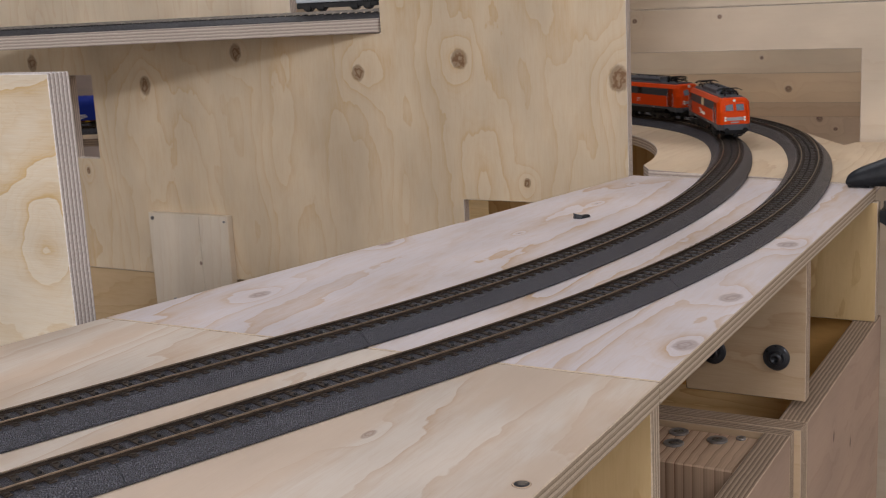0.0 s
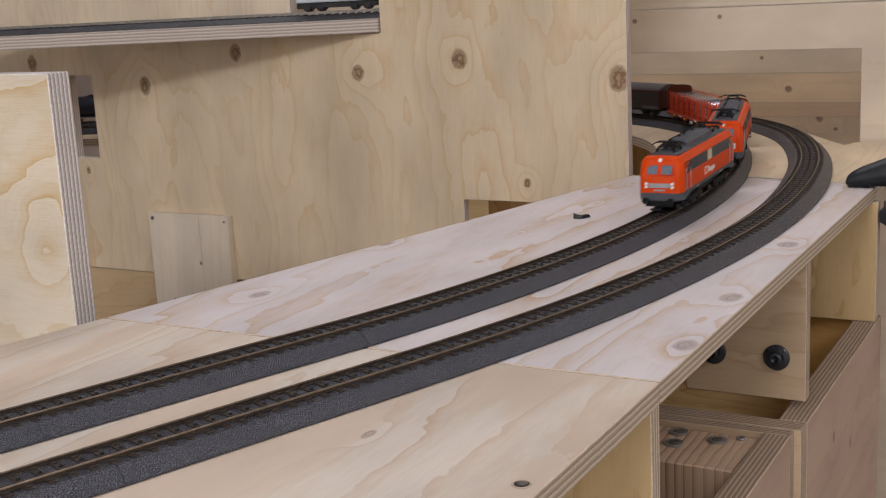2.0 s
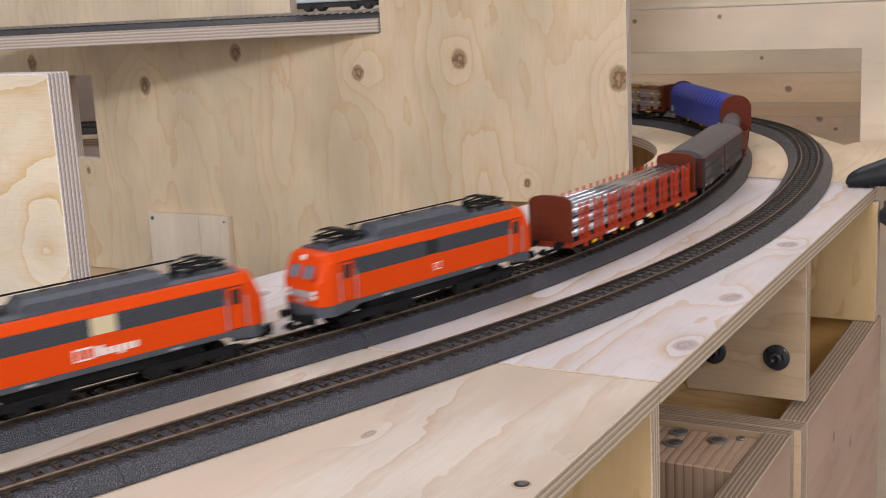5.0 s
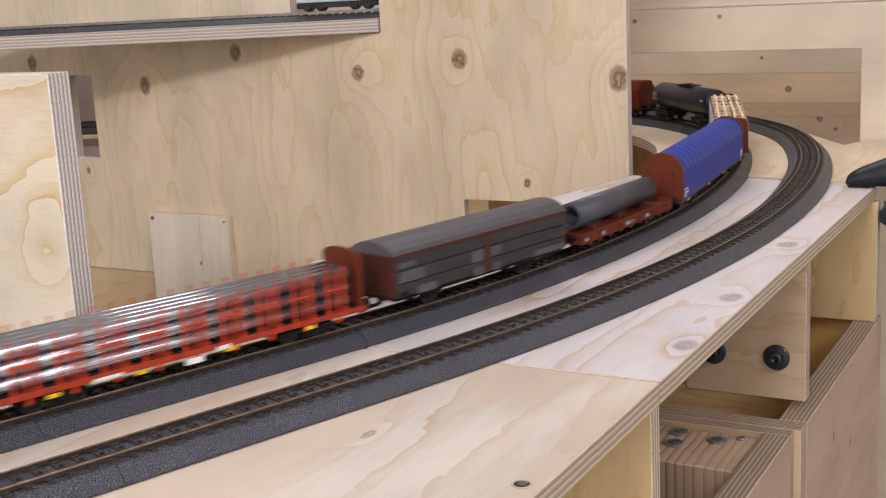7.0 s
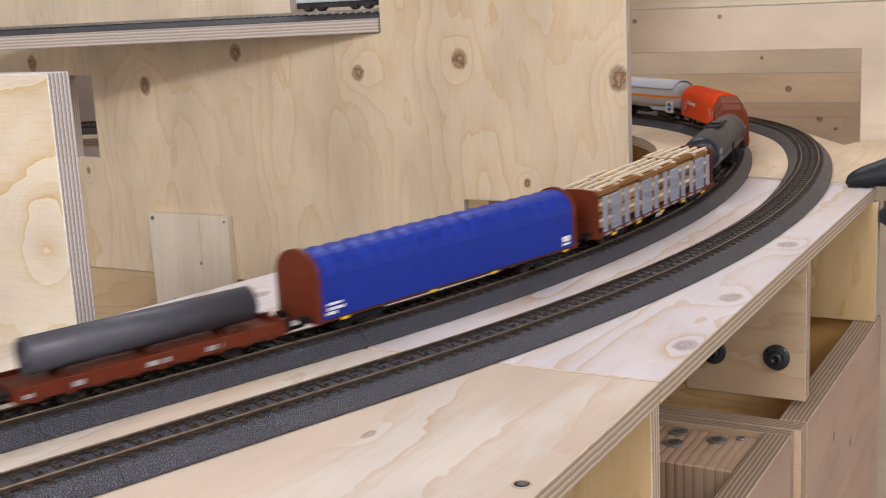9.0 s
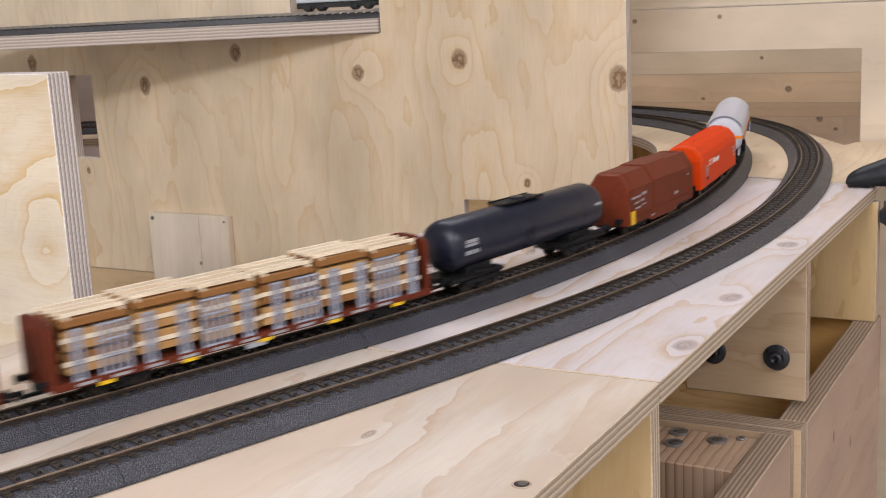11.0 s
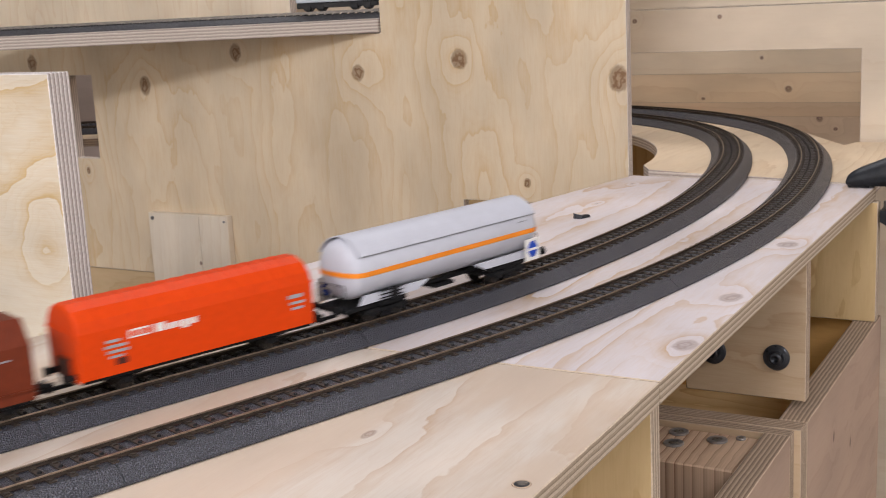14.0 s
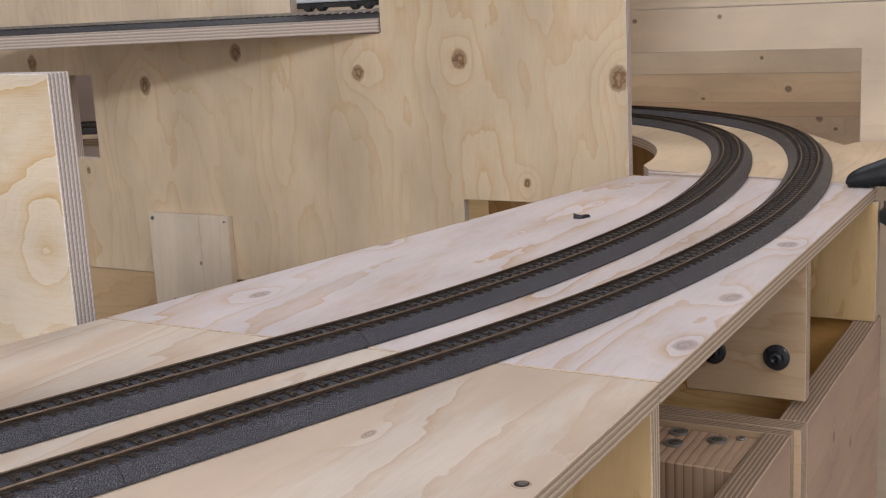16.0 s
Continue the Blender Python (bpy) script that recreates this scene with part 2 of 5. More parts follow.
# ---- boards ----
PALE, PALE_D = (0.65, 0.595, 0.605), (0.54, 0.38, 0.25)
WARM, WARM_D = (0.715, 0.590, 0.425), (0.60, 0.385, 0.155)
main_wood = wood("pale_plywood_main", PALE, PALE_D, [(0.0630, 0.0075, 0.0105, 0.62), (0.168, 0.0125, 0.0110, 0.62), (0.328, 0.016, 0.0105, 0.7), (0.082, 0.306, 0.0095, 0.6), (0.250, 0.310, 0.009, 0.55), (0.455, 0.215, 0.003, 0.5), (0.315, 0.225, 0.0025, 0.5), (0.566, 0.222, 0.003, 0.5)], "x", 36, 0.8, 1.0, 3.0, knot=0.6, bulge=1.6)
near_wood = wood("pale_plywood_near", (0.655, 0.580, 0.505), (0.50, 0.335, 0.21), [(-0.114, 0.096, 0.0055, 0.5)], "x", 34, 0.8, 0.72, 7.0, knot=0.6, bulge=0.9, heart=(0.60, 0.47, 0.36))
far_wood = wood("plywood_far", (0.68, 0.54, 0.38), (0.50, 0.33, 0.18), [], "x", 50, 0.8, 0.5, 11.0)

floor_mat = mat("concrete_floor", (0.22, 0.21, 0.20), 0.8, 0, 0.4, 8, 0.25)
wall_mat = mat("white_wall_paint", (0.72, 0.69, 0.64), 0.8, 0, 0.2, 30, 0.05)
ROOM = (-3.2, 2.2, -2.6, 3.2)
rx0, rx1, ry0, ry1 = ROOM
FLOOR_Z, CEIL_Z = -0.95, 1.5
tagged(solid("floor", boxm(rx0, rx1, ry0, ry1, FLOOR_Z - 0.1, FLOOR_Z), floor_mat), "grey concrete floor of the hobby room", "floor", kind="structure")
tagged(solid("ceiling", boxm(rx0, rx1, ry0, ry1, CEIL_Z, CEIL_Z + 0.1), wall_mat), "white painted ceiling of the hobby room", "ceiling", kind="structure")
for nm, q in (("wall_north", (rx0, rx1, ry1, ry1 + 0.1)), ("wall_south", (rx0, rx1, ry0 - 0.1, ry0)), ("wall_east", (rx1, rx1 + 0.1, ry0 - 0.1, ry1 + 0.1)), ("wall_west", (rx0 - 0.1, rx0, ry0 - 0.1, ry1 + 0.1))):
    tagged(solid(nm, boxm(*q, FLOOR_Z - 0.1, CEIL_Z + 0.1), wall_mat), "plain white painted room wall", "wall", kind="structure")
lamp_white = mat("lamp_housing_white", (0.8, 0.8, 0.8), 0.4)
# housings added round the assumed lamps, all out of view
for lx, ly, lz, sx, sy, p in LAMPS:
    lamp = thing("assumed_ceiling_light", "white rectangular light panel assumed on the ceiling, out of view", "lamp", pose(lx, ly, CEIL_Z, 0, 0, 15), "ceiling lights")
    for q in ((-sx / 2 - 0.03, sx / 2 + 0.03, -sy / 2 - 0.03, -sy / 2), (-sx / 2 - 0.03, sx / 2 + 0.03, sy / 2, sy / 2 + 0.03), (-sx / 2 - 0.03, -sx / 2, -sy / 2, sy / 2), (sx / 2, sx / 2 + 0.03, -sy / 2, sy / 2)):
        part("frame", boxm(*q, -0.05, 0, 0.002), lamp_white, lamp)

EDGE_LEFT = ply_edge("thick_plywood_edge", (0.74, 0.69, 0.66), (0.36, 0.30, 0.27), 11, 0.018)
FM = flat_m()
TH = 0.012
# the board under the curve's start: front edge on b = 0, slanting rear edge
poly_board("plywood_baseboard", [(0.0008, 0.0), (0.596, 0.0), (0.615, 0.1224), (0.610, 0.176), (0.617, 0.240), (0.245, 0.314), (0.0008, 0.3666)], TH, main_wood, EDGE, FM,
           label="pale plywood baseboard with knots and a slanting rear edge", category="baseboard")
# the board under the straight
h0 = line(S1)[1]
p_end = line(S1)[0]
side = Vector((-h0.y, h0.x))
qa = to_ab(p_end + side * -0.10)
qb = to_ab(p_end + side * 0.20)
near_outline = [(-0.0008, 0.0), (-0.0008, 0.3668), (-0.30, 0.429), (qa[0], -qa[1]), (qb[0], -qb[1]), (-0.62, 0.0)]

poly_board("plywood_baseboard", near_outline, TH, near_wood, EDGE, FM, label="warm plywood baseboard under the straight tracks", category="baseboard")

# the ring-shaped board under the far curve, raised a little over the main board
ring = []
for i in range(31):
    q = radians(90 - 116 * i / 30)
    ring.append(to_ab(BC + 0.3765 * Vector((math.cos(q), math.sin(q)))))
ring = [p for p in ring if p[0] > 0.640 - 0.3 * (p[1] + 0.24)]
outer = []
for i in range(31):
    q = radians(90 - 80 * i / 30)
    outer.append(to_ab(BC + 0.5700 * Vector((math.cos(q), math.sin(q)))))
outer = [p for p in outer if p[0] > 0.80]
ends = [to_ab((BC.x - 1.66, BC.y + 0.570)), to_ab((BC.x - 1.66, BC.y + 0.3765))]
# front edge of the ring board, butting against the board before it
far_outline = ends + ring + [(0.6185, -0.2240), (0.6115, -0.176), (0.6165, -0.1224), (0.6005, -0.030), (0.6000, -0.004), (0.74, -0.002), (0.842, -0.010), (0.842, -0.062), (0.815, -0.070)] + outer[::-1]
ring_board = poly_board("curved_baseboard", [(x, -y) for x, y in far_outline], TH, far_wood, EDGE_PALE, FM, label="curved plywood baseboard ring raised under the far bend", category="baseboard", top=RING_Z)
# its front edge dips towards the main board, most at the outer corner
for v in ring_board.data.vertices:
    near = min(1.0, max(0.0, (0.80 - v.co.x) / 0.17))
    v.co.z -= near * float(np.interp(v.co.y, (0.04, 0.12, 0.18, 0.225), (0.0064, 0.0050, 0.0030, 0.0014)))

# upright panels
PA = 0.613
panel_wood = wood("plywood_panel_wood", WARM, WARM_D, [(-0.433, 0.121, 0.0095, 1.15), (-0.563, 0.108, 0.0082, 1.15), (-0.735, 0.134, 0.0085, 1.25), (-0.882, 0.096, 0.0085, 1.45), (-1.077, 0.127, 0.0085, 1.3), (-0.252, 0.098, 0.0105, 1.3), (-0.357, -0.011, 0.004, 1.3), (-0.9955, -0.0145, 0.0035, 1.5)], "y", 16, 0.9, 0.50, 1.0, stretch=3.0)
out = [(-0.243, FLOOR_Z), (-0.243, 0.30), (-0.530, 0.30), (-0.530, 0.1515), (-1.9, 0.1515), (-1.9, -0.146), (-0.48, -0.146), (-0.48, FLOOR_Z)]
poly_board("plywood_panel", out, TH, panel_wood, EDGE_PALE, across_m(PA), holes=[rect(-1.012, 0.002, -0.973, 0.110), rect(-0.435, -0.085, -0.352, -0.032)],
           label="large upright plywood panel with dark knots and cut openings", category="panel", kind="structure")
# the shade low on the panel is put into this darker wood colour
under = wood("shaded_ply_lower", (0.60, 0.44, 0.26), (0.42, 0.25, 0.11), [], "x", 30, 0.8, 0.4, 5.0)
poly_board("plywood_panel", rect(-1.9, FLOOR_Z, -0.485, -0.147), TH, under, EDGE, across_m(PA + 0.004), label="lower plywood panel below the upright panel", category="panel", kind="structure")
block_wood = wood("pine_block_wood", (0.76, 0.67, 0.55), (0.64, 0.50, 0.35), [(-0.809, -0.126, 0.0022, 1.2)], "y", 70, 0.5, 0.4, 21.0)
block = thing("screwed_block", "pale pine block of two boards screwed onto the upright panel", "wood block")
for b0, b1 in ((-0.889, -0.8068), (-0.8064, -0.761)):
    half_block = poly_board("board", rect(b0, -0.20, b1, -0.064), 0.010, block_wood, block_wood, across_m(PA), top=0.0105, bevel=0.0006)
    half_block.parent = block
# left panel that stands on the near board
left_wood = wood("plywood_upright_wood", (0.72, 0.63, 0.50), (0.60, 0.42, 0.20), [(-0.411, 0.046, 0.0085, 1.5)], "x", 9, 0.45, 0.95, 15.0, stretch=2.2, knot=0.0, bulge=1.9)
poly_board("plywood_upright", rect(-0.75, FLOOR_Z, -0.393, 0.154), 0.018, left_wood, EDGE_LEFT, across_m(0.001), label="thick plywood upright behind the baseboard edge", category="panel")

# shelf with the upper track
SX, SY = Vector((math.cos(radians(-5.5)), math.sin(radians(-5.5)), 0)), Vector((-math.sin(radians(-5.5)), math.cos(radians(-5.5)), 0))
SHM = Matrix.Translation(W(0.6105, -0.5315)) @ Matrix((tuple(SX), tuple(SY), (0, 0, 1))).transposed().to_4x4()
shelf_wood = wood("shelf_plywood_wood", PALE, PALE_D, [], "x", 40, 1, 0.4, 9)
poly_board("plywood_shelf", [(-1.35, 0.0), (0.0, 0.0), (0.0775, 0.174), (-1.35, 0.174)], 0.0155, shelf_wood, EDGE_PALE, SHM, top=0.1675, label="plywood shelf carrying the upper track", category="shelf")

# back wall with the opening through which the bend runs, and the planks behind it
WA = 0.85
wall_wood = wood("pine_wall_wood", (0.70, 0.59, 0.46), (0.58, 0.43, 0.28), [(-0.218, 0.149, 0.003, 0.9), (-0.321, 0.147, 0.003, 1.0)], "x", 24, 0.7, 0.35, 25.0, stretch=10, grain=0.22)
poly_board("wall_back", [(-1.9, 0.109), (-0.0605, 0.1095), (-0.0605, FLOOR_Z), (0.55, FLOOR_Z), (0.55, 0.1594), (-1.9, 0.1594)], 0.018, wall_wood, EDGE_PALE, across_m(WA), label="pale wooden back wall with an opening for the bend", category="wall", kind="structure")

poly_board("wall_back_top", rect(-1.9, 0.1602, 0.55, 0.30), 0.018, wood("pine_wall_top_wood", (0.73, 0.63, 0.50), (0.60, 0.46, 0.31), [(-0.09, 0.19, 0.003, 1)], "x", 24, 0.7, 0.35, 26.0, stretch=10, grain=0.22), EDGE_PALE, across_m(WA), label="upper pale board of the wooden back wall", category="wall", kind="structure")

# planks behind the bend
PLA = 1.292
planks = thing("plank_wall", "wall of horizontal pine planks behind the bend", "wall", None, "", "structure")
# plank tones step darker from the top plank down
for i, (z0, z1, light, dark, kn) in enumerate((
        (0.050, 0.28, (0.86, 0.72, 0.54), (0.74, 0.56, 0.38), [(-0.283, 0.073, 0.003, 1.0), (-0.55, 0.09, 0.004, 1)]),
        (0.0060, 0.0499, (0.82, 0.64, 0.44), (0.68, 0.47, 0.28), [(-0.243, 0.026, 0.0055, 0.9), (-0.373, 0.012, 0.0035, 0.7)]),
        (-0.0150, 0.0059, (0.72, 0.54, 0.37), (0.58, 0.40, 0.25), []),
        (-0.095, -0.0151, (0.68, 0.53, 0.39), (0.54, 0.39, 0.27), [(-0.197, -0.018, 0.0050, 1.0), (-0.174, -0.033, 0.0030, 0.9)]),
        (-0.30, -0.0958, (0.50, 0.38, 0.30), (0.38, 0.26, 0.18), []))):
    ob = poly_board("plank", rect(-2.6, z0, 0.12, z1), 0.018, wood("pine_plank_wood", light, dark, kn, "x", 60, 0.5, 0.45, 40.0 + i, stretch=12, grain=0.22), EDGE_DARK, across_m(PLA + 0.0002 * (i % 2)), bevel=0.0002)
    ob.parent = planks
for b0 in (-2.5, -1.4, -0.4):
    ob = poly_board("wall_post", rect(b0, FLOOR_Z, b0 + 0.05, 0.27), 0.03, far_wood, EDGE_DARK, across_m(PLA + 0.0195), bevel=0.001)
    ob.parent = planks

rear_board = wood("grey_brown_board_wood", (0.56, 0.46, 0.41), (0.46, 0.37, 0.32), [], "x", 20, 0.5, 0.3, 47.0)
poly_board("rear_board", rect(-2.45, -0.28, -1.30, 0.27), 0.012, rear_board, EDGE_DARK, across_m(PLA - 0.020), label="plain grey-brown board behind the far straight", category="panel", kind="structure")

# carcass under the boards
inner = wood("carcass_plywood_wood", (0.60, 0.43, 0.22), (0.44, 0.27, 0.11), [], "y", 26, 1.3, 0.9, 51.0)
inner2 = wood("carcass_plywood_grey", (0.54, 0.40, 0.26), (0.38, 0.24, 0.13), [(-0.20, -0.05, 0.005, 1)], "x", 34, 1.0, 0.5, 53.0)
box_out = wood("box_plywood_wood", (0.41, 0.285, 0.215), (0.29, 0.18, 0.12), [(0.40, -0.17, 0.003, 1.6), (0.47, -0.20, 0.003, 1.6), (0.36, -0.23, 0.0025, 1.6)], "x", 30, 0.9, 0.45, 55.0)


def support(outline, thick, m, wood_mat, label, edge=None, name="plywood_support", top=0.0):
    return poly_board(name, outline, thick, wood_mat, edge or EDGE_DARK, m, bevel=0.0008, label=label, category="support", top=top)


support(rect(-0.33, FLOOR_Z, -0.0045, -0.0125), 0.012, across_m(0.0), inner, "upright plywood rib under the baseboard seam", EDGE)
support(rect(-0.25, -0.1245, 0.0045, -0.0125), 0.012, across_m(0.583), inner, "upright plywood support under the board's far end", EDGE)
support(rect(-0.092, -0.1175, -0.001, -0.0125), 0.012, across_m(0.325), inner2, "plywood bracket panel with two black bolts")
support(rect(-0.40, -0.45, 0.0048, -0.125), 0.017, across_m(0.2865), inner2, "cross board of the lower frame", name="frame_board")
support(rect(-0.40, -0.45, -0.0002, -0.1255), 0.0115, across_m(0.2745), inner2, "doubled cross board of the lower frame", name="frame_board")
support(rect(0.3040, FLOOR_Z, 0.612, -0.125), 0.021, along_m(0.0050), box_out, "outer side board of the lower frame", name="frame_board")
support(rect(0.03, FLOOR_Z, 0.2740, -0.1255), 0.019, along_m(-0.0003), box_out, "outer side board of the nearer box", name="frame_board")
support(rect(0.0125, -0.60, 0.60, -0.0125), 0.012, along_m(-0.262), inner, "inner back board of the carcass", name="carcass_board")
support([(0.02, 0.02), (0.262, 0.02), (0.262, 0.25), (0.02, 0.25)], 0.012, flat_m(-0.40), inner, "bottom board inside the carcass", name="carcass_board")
support([(0.304, 0.0175), (0.597, 0.0175), (0.597, 0.25), (0.304, 0.25)], 0.012, flat_m(-0.21), inner, "inner ledge board of the lower frame", name="carcass_board")
support(rect(-0.25, -0.45, -0.0178, -0.1262), 0.012, across_m(0.598), wood("orange_pine_board_wood", (0.72, 0.42, 0.14), (0.52, 0.27, 0.07), [], "x", 60, 0.6, 0.6, 58.0), "orange pine end board of the lower frame", name="frame_board")
# beam end with three washers inside the nearer box
beam_wood = wood("beam_pine_wood", (0.64, 0.46, 0.32), (0.27, 0.14, 0.08), [], "x", 180, 0.35, 1.3, 61.0)
poly_board("beam", [(0.2075, 0.0200), (0.2725, 0.0200), (0.2725, 0.20), (0.2130, 0.20)], 0.25, beam_wood, beam_wood, flat_m(-0.1300), bevel=0.0012, label="sawn pine beam end with rusty washers", category="beam")
steel_dark = mat("dark_zinc_steel", (0.34, 0.33, 0.33), 0.36, 0.7, 0.1, 400, 0.2)
bolt_black = mat("black_bolt_steel", (0.045, 0.047, 0.054), 0.30, 0.5, 0.05, 300, 0.15)


def washer(a, b, z, r, up):
    t = thing("screw_washer", "dark steel washer and screw head in wood", "screw", up, "washers")
    bm = bmesh.new()
    n = 24
    ringp = [(math.cos(2 * math.pi * q / n), math.sin(2 * math.pi * q / n)) for q in range(n)]
    loft(bm, [[(r * k * c, r * k * s, h) for c, s in ringp] for k, h in ((1.0, 0.0), (1.0, 0.0010), (0.94, 0.0014), (0.55, 0.0014), (0.52, 0.0004))], True)
    part("washer", bm, steel_dark, t)
    bm = bmesh.new()
    loft(bm, [[(r * k * c, r * k * s, h) for c, s in ringp] for k, h in ((0.50, 0.0004), (0.50, 0.0010), (0.42, 0.0016), (0.12, 0.0017), (0.10, 0.0008))], True)
    part("screw_head", bm, rail_mat_early, t)
    return t


rail_mat_early = mat("bright_screw_steel", (0.20, 0.18, 0.16), 0.4, 0.7, 0, 300, 0.2)
for a, b in ((0.2630, -0.0775), (0.2405, -0.0740), (0.2575, -0.0475)):
    washer(a, b, -0.13, 0.0072, Matrix.Translation(W(a, b, -0.1298)))
washer(0, 0, 0, 0.0035, Matrix.Translation(W(0.2665, -0.0330, -0.1298)))

for b in (-0.0225, -0.0700):
    t = thing("bolt", "round black domed bolt head with hex socket", "bolt", Matrix.Translation(W(0.3248, b, -0.0850)) @ Matrix((tuple(E2), (0, 0, 1), tuple(-E1))).transposed().to_4x4(), "bolts")
    n = 28
    ringp = [(math.cos(2 * math.pi * q / n), math.sin(2 * math.pi * q / n)) for q in range(n)]
    bm = bmesh.new()
    loft(bm, [[(0.0098 * k * c, 0.0098 * k * s, h) for c, s in ringp] for k, h in ((1.0, 0.0), (1.0, 0.0014), (0.90, 0.0024), (0.62, 0.0030))])
    part("washer", bm, bolt_black, t)
    bm = bmesh.new()
    loft(bm, [[(0.0098 * k * c, 0.0098 * k * s, h) for c, s in ringp] for k, h in ((0.52, 0.0029), (0.50, 0.0050), (0.40, 0.0064), (0.24, 0.0068), (0.22, 0.0040), (0.02, 0.0038))])
    part("bolt_head", bm, bolt_black, t, "", None, True)

# what shows through the panel's low opening and the ring's middle
support([(0.66, 0.18), (1.25, 0.18), (1.25, 1.1), (0.66, 1.1)], 0.012, flat_m(-0.10), inner, "lower plywood level under the far ring", name="carcass_board")
support(rect(-0.60, FLOOR_Z, -0.26, -0.113), 0.02, across_m(0.80), inner, "upright under the lower level", name="carcass_board")
support(rect(-0.45, -0.113, -0.26, -0.02), 0.014, across_m(0.70), inner, "brown board behind the low opening", name="carcass_board")
for x, y in ((-0.9, 1.87), (0.28, 1.68), (-0.2, 1.87)):
    tagged(solid("leg", boxm(x - 0.02, x + 0.02, y - 0.02, y + 0.02, FLOOR_Z, RING_Z - 0.0125, 0.001), inner), "square wooden leg under the curved baseboard", "leg")
for a, b in ((-0.55, -0.25), (-1.6, -0.85), (-2.3, -1.45)):
    p = W(a, b)
    tagged(solid("leg", boxm(p.x - 0.02, p.x + 0.02, p.y - 0.02, p.y + 0.02, FLOOR_Z, -0.0125, 0.001), inner), "square wooden leg under the straight baseboard", "leg")

# screws in the block
for b, z, wr in ((-0.882, -0.071, 0.0026), (-0.766, -0.071, 0.0014), (-0.8560, -0.1775, 0.0034)):
    washer(0, 0, 0, wr, Matrix.Translation(W(PA - 0.0104, b, z)) @ Matrix((tuple(E2), (0, 0, 1), tuple(-E1))).transposed().to_4x4())

# hole with a metal sleeve in the near board, and a crumb of black plastic on the main board
hole_p = Matrix.Translation((0.0262, 0.4440, 0.0002))
t = thing("screw_socket", "sunken screw in a small dark hole", "screw", hole_p)
bm = bmesh.new()
ringp = [(math.cos(2 * math.pi * q / 24), math.sin(2 * math.pi * q / 24)) for q in range(24)]
loft(bm, [[(0.0040 * k * c, 0.0040 * k * s, h) for c, s in ringp] for k, h in ((1.0, 0.0), (0.97, 0.0003), (0.80, 0.0002))], True)
part("burr", bm, EDGE_DARK, t)
# flat black disc on the board paints the dark inside of the hole
bm = bmesh.new()
loft(bm, [[(0.0032 * k * c, 0.0032 * k * s, h) for c, s in ringp] for k, h in ((1.0, 0.00022), (0.95, 0.0003))], True)
part("hole", bm, bolt_black, t)
bm = bmesh.new()
loft(bm, [[(0.0022 * k * c + 0.0002, 0.0022 * k * s + 0.0006, h) for c, s in ringp] for k, h in ((1.0, 0.0003), (0.8, 0.0006))], True)
part("screw_head", bm, rail_mat_early, t)
crumb = bmesh.new()
loft(crumb, [[(x, y - wd, 0.0002), (x, y + wd, 0.0002), (x, y + wd * 0.7, hh), (x, y - wd * 0.7, hh)] for x, y, wd, hh in ((-0.0070, 0.0010, 0.0016, 0.0048), (-0.0050, 0.0, 0.0022, 0.0040), (-0.0015, -0.0010, 0.0026, 0.0030), (0.0025, 0.0002, 0.0020, 0.0030), (0.0060, 0.0010, 0.0010, 0.0026), (0.0075, 0.0012, 0.0005, 0.0018))])
tagged(solid("plastic_scrap", crumb, bolt_black, Matrix.Translation((0.1183, 0.9965, 0)) @ Matrix.Rotation(radians(15), 4, "Z")), "small black plastic scrap lying on the baseboard", "scrap")

# clamp on the far corner of the main board
clamp_mat = mat("black_clamp_plastic", (0.018, 0.020, 0.024), 0.42, 0, 0.25, 220, 0.35)
cl = thing("clamp", "black plastic clamp gripping the baseboard corner", "clamp", Matrix.Translation(W(0.592, -0.024, 0.0)) @ Matrix((tuple(E2), tuple(E1), (0, 0, 1))).transposed().to_4x4())
bm = bmesh.new()
loft(bm, [[(x, -0.011, z0), (x, 0.011, z0), (x, 0.012, (z0 + z1) / 2), (x, 0.008, z1), (x, -0.008, z1), (x, -0.012, (z0 + z1) / 2)] for x, z0, z1 in ((0.0, 0.0032, 0.0085), (0.002, 0.0024, 0.0122), (0.010, 0.0022, 0.0170), (0.020, 0.0022, 0.0212), (0.032, 0.0022, 0.0262), (0.046, 0.0024, 0.0300), (0.062, -0.002, 0.0300), (0.070, -0.012, 0.0240))])
bmesh.ops.bevel(bm, geom=bm.edges[:], offset=0.0008, segments=2, affect="EDGES")
part("jaw", bm, clamp_mat, cl, "black wedge-shaped upper jaw", None, True)
part("pad", boxm(0.001, 0.020, -0.008, 0.008, 0.0003, 0.0026, 0.0006), clamp_mat, cl)
part("rail", boxm(0.052, 0.062, -0.004, 0.004, -0.16, 0.006, 0.0008), steel_dark, cl, "steel clamp rail")
bm = bmesh.new()
loft(bm, [[(x, -0.010, z0), (x, 0.010, z0), (x, 0.010, z1), (x, -0.010, z1)] for x, z0, z1 in ((0.030, -0.030, -0.020), (0.046, -0.040, -0.018), (0.070, -0.046, -0.016))])
part("lower_jaw", bm, clamp_mat, cl)
part("screw", rodm((0.035, 0, -0.030), (0.035, 0, -0.0125), 0.0035, 14), rail_mat_early, cl, "worn steel clamping screw")

